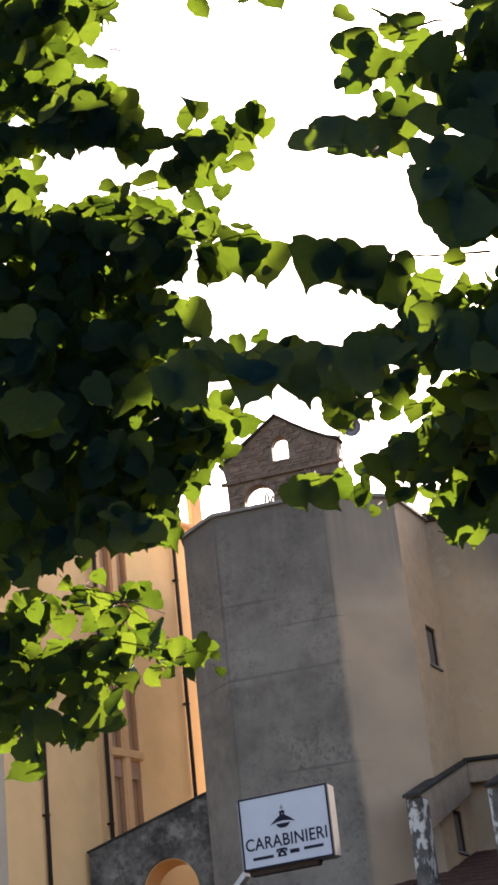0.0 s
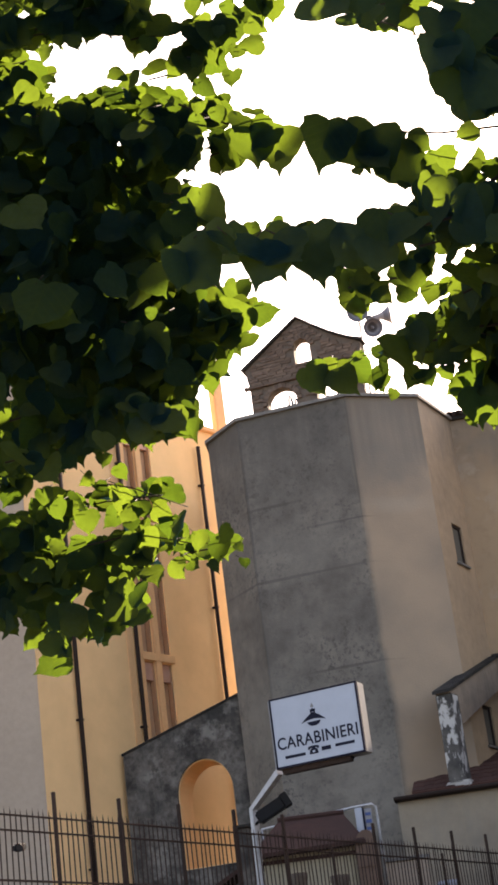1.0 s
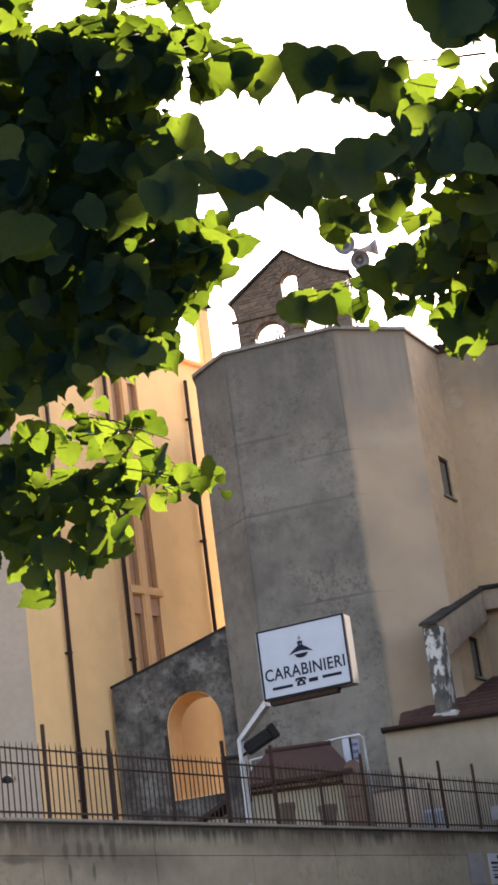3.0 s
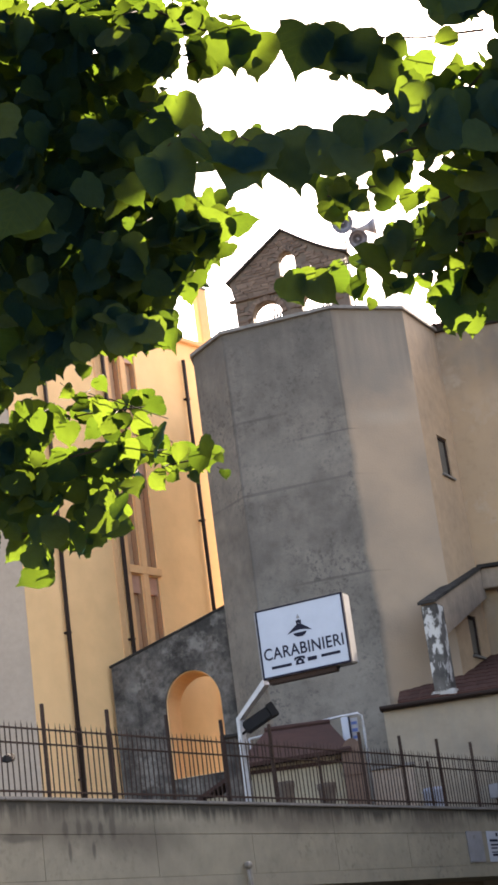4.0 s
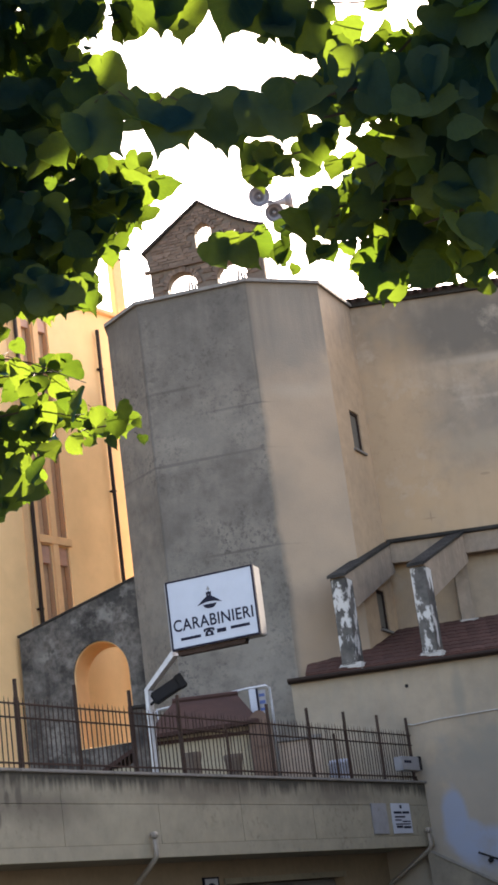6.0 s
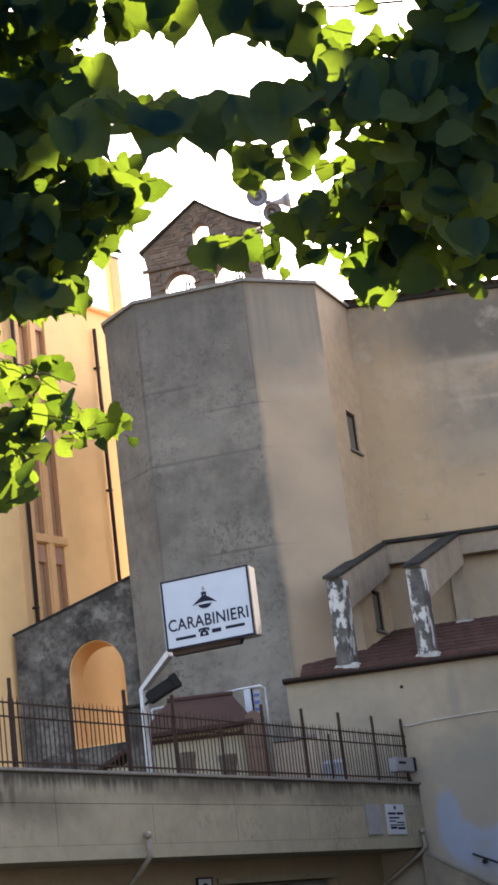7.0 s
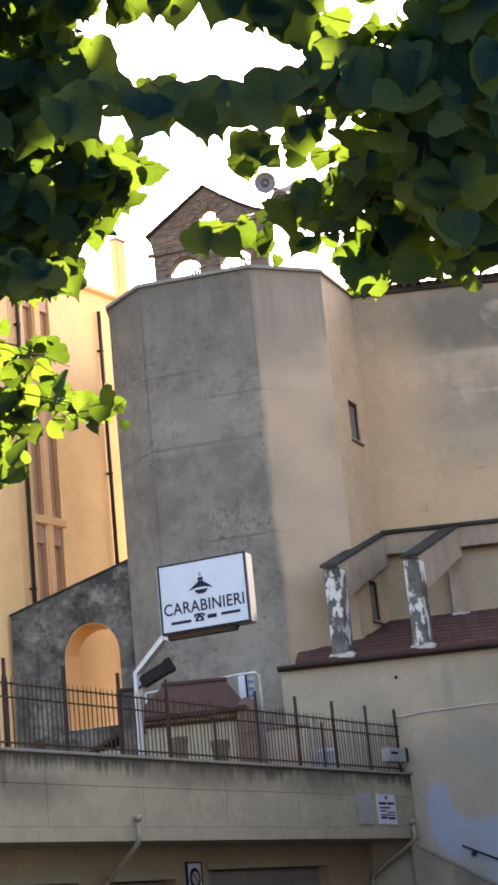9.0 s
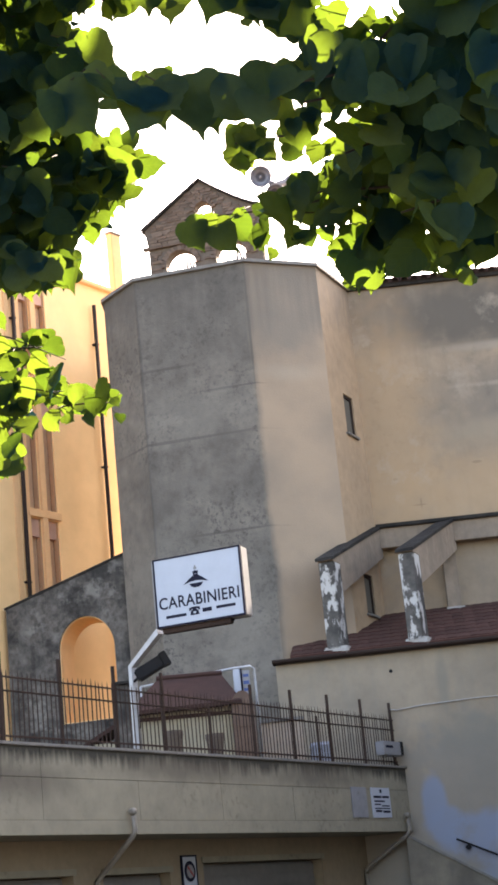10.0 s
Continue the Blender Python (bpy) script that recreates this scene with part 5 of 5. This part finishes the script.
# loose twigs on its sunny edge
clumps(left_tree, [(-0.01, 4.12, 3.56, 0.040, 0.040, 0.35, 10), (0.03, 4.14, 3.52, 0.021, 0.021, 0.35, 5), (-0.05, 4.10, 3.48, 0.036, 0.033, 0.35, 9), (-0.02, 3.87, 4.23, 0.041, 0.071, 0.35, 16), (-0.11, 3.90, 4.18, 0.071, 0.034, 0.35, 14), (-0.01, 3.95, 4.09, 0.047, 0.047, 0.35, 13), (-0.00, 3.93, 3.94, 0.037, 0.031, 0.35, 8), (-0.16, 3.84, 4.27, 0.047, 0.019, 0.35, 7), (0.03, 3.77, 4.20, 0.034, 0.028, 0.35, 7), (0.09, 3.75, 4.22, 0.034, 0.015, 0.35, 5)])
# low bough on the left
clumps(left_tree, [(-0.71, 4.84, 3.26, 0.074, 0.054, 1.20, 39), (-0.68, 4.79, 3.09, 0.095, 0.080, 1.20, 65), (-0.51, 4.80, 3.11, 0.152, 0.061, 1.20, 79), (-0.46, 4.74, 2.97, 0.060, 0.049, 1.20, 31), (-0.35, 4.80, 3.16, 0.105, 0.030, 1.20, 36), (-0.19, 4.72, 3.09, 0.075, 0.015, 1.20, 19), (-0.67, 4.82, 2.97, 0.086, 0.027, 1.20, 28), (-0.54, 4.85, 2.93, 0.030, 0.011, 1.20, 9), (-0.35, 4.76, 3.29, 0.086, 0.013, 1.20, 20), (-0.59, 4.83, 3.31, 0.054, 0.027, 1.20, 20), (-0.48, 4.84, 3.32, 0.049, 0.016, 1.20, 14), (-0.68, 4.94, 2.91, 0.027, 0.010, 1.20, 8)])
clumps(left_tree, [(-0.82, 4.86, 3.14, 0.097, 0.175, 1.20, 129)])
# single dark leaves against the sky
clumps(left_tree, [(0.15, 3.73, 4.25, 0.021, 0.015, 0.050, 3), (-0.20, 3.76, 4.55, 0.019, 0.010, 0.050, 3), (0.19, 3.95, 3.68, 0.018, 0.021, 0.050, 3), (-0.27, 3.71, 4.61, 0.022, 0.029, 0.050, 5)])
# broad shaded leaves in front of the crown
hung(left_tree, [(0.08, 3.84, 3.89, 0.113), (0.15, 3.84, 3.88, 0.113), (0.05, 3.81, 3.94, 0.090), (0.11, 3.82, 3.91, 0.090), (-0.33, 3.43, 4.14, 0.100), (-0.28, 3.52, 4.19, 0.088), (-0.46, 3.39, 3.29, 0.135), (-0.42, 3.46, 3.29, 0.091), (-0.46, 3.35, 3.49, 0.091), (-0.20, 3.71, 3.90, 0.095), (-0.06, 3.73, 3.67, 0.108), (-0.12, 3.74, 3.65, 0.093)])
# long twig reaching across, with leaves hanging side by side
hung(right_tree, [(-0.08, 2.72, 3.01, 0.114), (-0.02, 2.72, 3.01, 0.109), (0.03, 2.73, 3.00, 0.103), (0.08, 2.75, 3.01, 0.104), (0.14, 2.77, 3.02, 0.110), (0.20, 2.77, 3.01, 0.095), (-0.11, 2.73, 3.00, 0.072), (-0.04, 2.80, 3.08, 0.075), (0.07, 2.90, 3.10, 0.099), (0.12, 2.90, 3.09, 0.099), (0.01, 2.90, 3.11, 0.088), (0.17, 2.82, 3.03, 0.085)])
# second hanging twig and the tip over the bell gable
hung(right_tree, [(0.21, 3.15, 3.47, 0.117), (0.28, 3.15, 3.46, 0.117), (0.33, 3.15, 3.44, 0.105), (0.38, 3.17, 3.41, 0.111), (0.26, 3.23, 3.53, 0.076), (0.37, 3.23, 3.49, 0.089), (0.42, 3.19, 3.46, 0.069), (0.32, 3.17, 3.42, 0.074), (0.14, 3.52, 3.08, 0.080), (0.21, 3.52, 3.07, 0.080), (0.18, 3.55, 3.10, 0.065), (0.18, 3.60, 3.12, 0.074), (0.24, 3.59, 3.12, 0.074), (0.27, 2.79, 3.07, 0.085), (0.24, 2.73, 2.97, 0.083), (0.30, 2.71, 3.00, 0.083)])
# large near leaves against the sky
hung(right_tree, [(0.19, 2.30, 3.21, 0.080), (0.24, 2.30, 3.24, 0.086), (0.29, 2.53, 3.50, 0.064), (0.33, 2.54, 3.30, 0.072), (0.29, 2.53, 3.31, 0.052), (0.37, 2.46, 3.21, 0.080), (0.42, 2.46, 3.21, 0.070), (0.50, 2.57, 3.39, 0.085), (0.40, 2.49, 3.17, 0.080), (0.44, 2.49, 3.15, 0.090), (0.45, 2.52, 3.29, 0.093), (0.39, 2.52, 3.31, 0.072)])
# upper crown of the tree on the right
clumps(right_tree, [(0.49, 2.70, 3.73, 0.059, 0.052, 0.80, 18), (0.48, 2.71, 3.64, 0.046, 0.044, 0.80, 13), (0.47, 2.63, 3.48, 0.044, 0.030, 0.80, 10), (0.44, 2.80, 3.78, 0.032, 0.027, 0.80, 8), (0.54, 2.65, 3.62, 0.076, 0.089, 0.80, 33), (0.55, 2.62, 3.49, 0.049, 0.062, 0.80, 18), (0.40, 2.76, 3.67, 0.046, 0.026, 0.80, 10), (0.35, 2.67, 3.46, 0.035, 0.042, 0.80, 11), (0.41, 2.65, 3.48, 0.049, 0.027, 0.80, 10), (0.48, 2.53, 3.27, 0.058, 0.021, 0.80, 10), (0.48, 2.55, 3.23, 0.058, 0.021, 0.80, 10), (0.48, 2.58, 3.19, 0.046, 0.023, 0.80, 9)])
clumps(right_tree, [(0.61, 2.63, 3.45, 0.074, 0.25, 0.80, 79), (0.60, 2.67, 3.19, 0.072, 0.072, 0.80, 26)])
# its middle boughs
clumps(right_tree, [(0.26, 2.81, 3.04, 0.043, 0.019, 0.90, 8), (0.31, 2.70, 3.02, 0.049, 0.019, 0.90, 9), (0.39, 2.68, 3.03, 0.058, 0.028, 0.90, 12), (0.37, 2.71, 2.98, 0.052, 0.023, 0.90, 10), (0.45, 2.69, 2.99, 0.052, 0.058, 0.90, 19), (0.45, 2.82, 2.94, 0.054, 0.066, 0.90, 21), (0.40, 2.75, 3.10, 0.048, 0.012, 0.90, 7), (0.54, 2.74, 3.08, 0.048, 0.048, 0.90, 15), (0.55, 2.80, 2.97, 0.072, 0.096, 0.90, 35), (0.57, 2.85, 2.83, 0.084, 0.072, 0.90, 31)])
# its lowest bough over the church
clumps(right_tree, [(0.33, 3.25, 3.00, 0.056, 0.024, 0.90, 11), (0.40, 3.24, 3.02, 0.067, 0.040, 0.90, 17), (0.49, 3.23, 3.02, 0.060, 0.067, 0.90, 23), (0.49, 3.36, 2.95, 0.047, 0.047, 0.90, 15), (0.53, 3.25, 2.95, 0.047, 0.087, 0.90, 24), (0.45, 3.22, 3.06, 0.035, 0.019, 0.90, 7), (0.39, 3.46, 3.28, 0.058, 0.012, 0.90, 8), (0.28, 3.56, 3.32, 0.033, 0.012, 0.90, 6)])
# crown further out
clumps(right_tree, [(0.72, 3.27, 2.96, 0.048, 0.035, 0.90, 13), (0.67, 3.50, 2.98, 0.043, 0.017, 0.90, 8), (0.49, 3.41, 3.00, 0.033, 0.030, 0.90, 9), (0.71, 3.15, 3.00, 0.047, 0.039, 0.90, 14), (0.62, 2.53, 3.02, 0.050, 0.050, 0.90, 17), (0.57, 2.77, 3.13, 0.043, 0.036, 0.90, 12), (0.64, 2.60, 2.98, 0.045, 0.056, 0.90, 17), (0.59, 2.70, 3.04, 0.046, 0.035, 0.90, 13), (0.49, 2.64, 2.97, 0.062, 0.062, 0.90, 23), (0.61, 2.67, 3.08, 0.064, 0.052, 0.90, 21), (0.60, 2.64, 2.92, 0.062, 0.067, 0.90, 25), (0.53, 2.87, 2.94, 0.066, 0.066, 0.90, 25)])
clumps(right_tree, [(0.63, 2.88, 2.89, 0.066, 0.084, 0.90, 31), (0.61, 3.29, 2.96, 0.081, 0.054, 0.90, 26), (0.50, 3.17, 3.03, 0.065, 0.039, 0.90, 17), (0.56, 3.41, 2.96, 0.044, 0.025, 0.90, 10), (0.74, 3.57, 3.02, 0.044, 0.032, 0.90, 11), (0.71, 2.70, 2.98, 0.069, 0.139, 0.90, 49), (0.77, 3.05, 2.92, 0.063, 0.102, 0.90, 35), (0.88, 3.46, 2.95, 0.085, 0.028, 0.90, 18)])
# sunlit leaves on the tips of the left tree
lit(left_tree, [(-0.26, 3.69, 4.64, 0.099), (-0.21, 3.69, 4.63, 0.080), (-0.26, 3.73, 4.58, 0.064), (-0.35, 3.74, 4.56, 0.058), (-0.30, 3.76, 4.53, 0.067), (-0.24, 3.69, 4.47, 0.063), (0.05, 3.62, 4.56, 0.072), (0.24, 3.54, 4.49, 0.077), (0.17, 3.54, 4.50, 0.061), (-0.24, 3.75, 4.38, 0.047), (-0.20, 3.76, 4.38, 0.053), (-0.16, 3.79, 4.34, 0.056), (-0.16, 3.81, 4.31, 0.047), (-0.37, 3.69, 4.28, 0.052), (-0.32, 3.70, 4.27, 0.046), (-0.36, 3.83, 4.27, 0.056)])
lit(left_tree, [(-0.44, 3.83, 4.25, 0.053), (0.00, 3.78, 4.36, 0.103), (-0.01, 3.80, 4.32, 0.088), (-0.01, 3.83, 4.28, 0.053), (0.06, 3.73, 4.25, 0.040), (0.18, 3.74, 4.23, 0.067), (0.13, 3.76, 4.20, 0.061), (0.11, 3.78, 4.17, 0.071), (0.05, 3.83, 4.09, 0.067), (-0.02, 3.84, 4.09, 0.067), (-0.04, 3.80, 4.15, 0.037), (0.07, 3.80, 4.15, 0.046), (-0.16, 3.77, 4.19, 0.052), (-0.25, 3.80, 4.14, 0.052)])
# sunlit leaves lower on that side
lit(left_tree, [(-0.22, 3.82, 4.12, 0.061), (-0.27, 3.83, 4.09, 0.061), (-0.43, 3.78, 4.14, 0.040), (-0.18, 3.69, 3.94, 0.044), (-0.12, 3.68, 3.95, 0.038), (-0.06, 3.80, 3.95, 0.054), (-0.05, 3.78, 3.99, 0.039), (0.00, 3.79, 3.97, 0.045), (0.09, 3.80, 3.96, 0.051), (0.03, 3.76, 4.20, 0.034), (-0.49, 3.75, 4.00, 0.030), (-0.10, 3.79, 3.78, 0.029), (-0.13, 3.80, 3.75, 0.032), (-0.10, 3.95, 3.68, 0.075), (-0.07, 3.95, 3.69, 0.060), (-0.17, 3.79, 3.55, 0.037)])
lit(left_tree, [(0.06, 4.03, 3.74, 0.067), (0.12, 4.03, 3.75, 0.052), (0.15, 4.05, 3.71, 0.046), (0.06, 4.13, 3.55, 0.074), (-0.03, 3.92, 3.53, 0.050), (-0.02, 4.04, 3.51, 0.033), (-0.28, 3.85, 3.42, 0.046), (-0.23, 3.84, 3.45, 0.034), (-0.20, 3.84, 3.44, 0.029), (-0.01, 4.16, 3.48, 0.074), (-0.11, 4.07, 3.43, 0.045), (-0.09, 4.09, 3.38, 0.060), (-0.11, 4.10, 3.35, 0.054), (-0.17, 4.02, 3.29, 0.065), (-0.20, 4.00, 3.33, 0.032), (0.14, 3.77, 3.81, 0.029)])
# sunlit leaves of the low bough
lit(left_tree, [(-0.40, 4.77, 3.25, 0.071), (-0.37, 4.76, 3.26, 0.065), (-0.32, 4.78, 3.24, 0.075), (-0.26, 4.75, 3.17, 0.098), (-0.30, 4.79, 3.20, 0.068), (-0.36, 4.73, 3.04, 0.083), (-0.29, 4.73, 3.05, 0.070), (-0.23, 4.73, 3.05, 0.057), (-0.18, 4.74, 3.04, 0.047), (-0.14, 4.71, 3.13, 0.060), (-0.22, 4.71, 3.12, 0.060), (-0.09, 4.74, 3.04, 0.033), (-0.10, 4.73, 3.09, 0.030), (-0.48, 4.80, 3.44, 0.049), (-0.43, 4.82, 3.40, 0.052), (-0.54, 4.81, 3.39, 0.049)])
lit(left_tree, [(-0.50, 4.83, 3.36, 0.052), (-0.44, 4.84, 3.35, 0.059), (-0.67, 4.81, 3.35, 0.062), (-0.64, 4.83, 3.31, 0.066), (-0.55, 4.85, 3.27, 0.073), (-0.47, 4.86, 3.27, 0.062), (-0.41, 4.78, 3.22, 0.058), (-0.72, 5.05, 2.89, 0.110), (-0.77, 5.02, 2.97, 0.071), (-0.61, 4.94, 2.94, 0.049), (-0.54, 4.95, 2.93, 0.031), (-0.65, 4.86, 3.20, 0.052), (-0.74, 4.84, 3.25, 0.042), (-0.67, 4.99, 2.91, 0.046)])
# sunlit leaves of the right tree
lit(right_tree, [(0.34, 2.81, 3.79, 0.096), (0.41, 2.77, 3.82, 0.086), (0.31, 2.78, 3.83, 0.048), (0.47, 2.81, 3.76, 0.060), (0.41, 2.80, 3.79, 0.053), (0.35, 2.82, 3.77, 0.060), (0.32, 2.78, 3.66, 0.058), (0.42, 2.78, 3.64, 0.054), (0.48, 2.77, 3.64, 0.035), (0.37, 2.80, 3.62, 0.054), (0.24, 2.44, 3.28, 0.050), (0.27, 2.43, 3.29, 0.040), (0.46, 2.65, 3.47, 0.033), (0.52, 2.63, 3.48, 0.031), (0.30, 2.81, 3.79, 0.036), (0.54, 2.68, 3.74, 0.054)])
lit(right_tree, [(0.46, 3.17, 3.39, 0.076), (0.52, 3.16, 3.38, 0.064), (0.50, 3.04, 3.39, 0.048), (0.46, 3.10, 3.30, 0.058), (0.51, 3.09, 3.29, 0.053), (0.55, 3.08, 3.31, 0.048), (0.54, 3.10, 3.27, 0.048), (0.39, 3.13, 3.26, 0.041), (0.38, 3.45, 3.29, 0.044), (0.42, 3.44, 3.31, 0.044), (0.42, 3.45, 3.28, 0.039), (0.45, 3.16, 3.18, 0.046), (0.54, 2.73, 3.30, 0.044), (0.37, 3.19, 3.36, 0.030), (0.28, 3.18, 3.41, 0.030)])
# sunlit leaves under its lowest bough
lit(right_tree, [(0.38, 3.56, 3.28, 0.053), (0.44, 3.56, 3.27, 0.067), (0.48, 3.55, 3.28, 0.048), (0.33, 3.57, 3.29, 0.051), (0.31, 3.55, 3.33, 0.032), (0.26, 3.63, 3.30, 0.070), (0.28, 3.63, 3.31, 0.049), (0.30, 3.55, 3.08, 0.070), (0.28, 3.56, 3.07, 0.052), (0.36, 3.55, 3.07, 0.060), (0.40, 3.55, 3.06, 0.060), (0.44, 3.46, 3.00, 0.056), (0.43, 3.45, 3.03, 0.046), (0.47, 3.47, 2.95, 0.058), (0.49, 3.43, 3.06, 0.046), (0.52, 3.48, 2.92, 0.051)])
lit(right_tree, [(0.46, 3.43, 3.06, 0.041), (0.47, 3.48, 2.92, 0.033), (0.31, 3.57, 3.04, 0.031), (0.45, 3.46, 2.98, 0.038), (0.24, 3.54, 3.13, 0.026)])
# more glints further out
lit(right_tree, [(0.91, 4.11, 3.23, 0.078), (0.87, 4.14, 3.17, 0.078), (0.65, 3.60, 3.00, 0.039), (0.70, 3.59, 3.00, 0.034), (0.73, 3.69, 3.00, 0.032), (0.56, 3.12, 3.34, 0.036), (0.58, 3.12, 3.32, 0.043), (0.57, 3.10, 3.36, 0.043), (0.61, 3.11, 3.34, 0.031), (0.58, 2.72, 3.00, 0.037), (0.50, 2.73, 3.00, 0.025), (0.51, 2.95, 3.01, 0.029), (0.53, 2.96, 3.00, 0.029), (0.49, 2.97, 2.99, 0.029), (0.52, 3.28, 3.02, 0.026), (0.52, 3.40, 3.01, 0.030)])
lit(right_tree, [(0.66, 2.95, 2.97, 0.026), (0.54, 3.40, 2.99, 0.027), (0.64, 2.76, 3.12, 0.026), (0.58, 2.96, 3.19, 0.029)])
TWIGS = [(right_tree, [(0.53, 2.87, 3.20), (0.43, 2.83, 3.09), (0.25, 2.82, 3.06), (0.08, 2.79, 3.06), (-0.08, 2.77, 3.07)]),
         (right_tree, [(0.59, 3.09, 3.42), (0.47, 3.19, 3.48), (0.32, 3.21, 3.52), (0.21, 3.23, 3.57)]),
         (left_tree, [(-0.10, 3.91, 4.09), (0.02, 3.86, 3.98), (0.14, 3.86, 3.99), (0.24, 3.86, 3.98)]),
         (right_tree, [(0.56, 3.27, 3.05), (0.41, 3.29, 3.06), (0.29, 3.55, 3.14), (0.12, 3.59, 3.15)]),
         (left_tree, [(-0.65, 4.93, 3.21), (-0.40, 4.85, 3.21), (-0.24, 4.83, 3.15), (-0.09, 4.79, 3.12)]),
         (left_tree, [(-0.56, 4.87, 3.41), (-0.40, 4.80, 3.34), (-0.24, 4.84, 3.27)]),
         (right_tree, [(0.71, 2.85, 3.26), (0.60, 2.99, 3.28), (0.48, 3.12, 3.28), (0.40, 3.23, 3.32)]),
         (right_tree, [(0.60, 3.09, 3.31), (0.54, 3.17, 3.39), (0.47, 3.24, 3.48)]),
         (left_tree, [(-0.09, 4.03, 4.09), (-0.01, 3.94, 4.24), (0.07, 3.85, 4.36), (0.12, 3.85, 4.37)])]
# fine twigs that carry the hanging leaves
for tr, pts in TWIGS:
    tube(pts, [0.0032 - 0.0020 * i / (len(pts) - 1) for i in range(len(pts))], tr["twigs"], 6)
for tr, side in ((left_tree, -1), (right_tree, 1)):
    for node in (2, 3):
        q = tr["trunk"][node]
        tube([q, q + Vector((-side * 0.5, 0.1, 0.25)), q + Vector((-side * 1.1, 0.3, 0.3))], [0.05, 0.03, 0.008], tr["twigs"], 8)
    tr["spots"] = clear_of_sun(tr["spots"], 0.03)
    unseen_canopy(tr, 6500, (side * 1.9, 3.2, 5.9), (3.0, 4.4, 2.9))
    top = tr["trunk"][-1]
    for k in range(6):
        a = k * 1.05 + 0.3
        way = Vector((abs(math.cos(a)) * side * 0.8, math.sin(a) - 0.7, 0.35))
        tube([tr["trunk"][-2], tr["trunk"][-2].lerp(top, 0.5) + way * 0.5, top + way * 1.3, top + way * 2.1], [0.05, 0.035, 0.02, 0.008], tr["twigs"], 7)
# extra unseen crown on the sun's side, placed to shade the left tree
unseen_canopy(right_tree, 9000, (3.0, 7.2, 6.6), (2.0, 3.6, 2.4), 0.15)
finish(left_tree, 250)
finish(right_tree, 250)
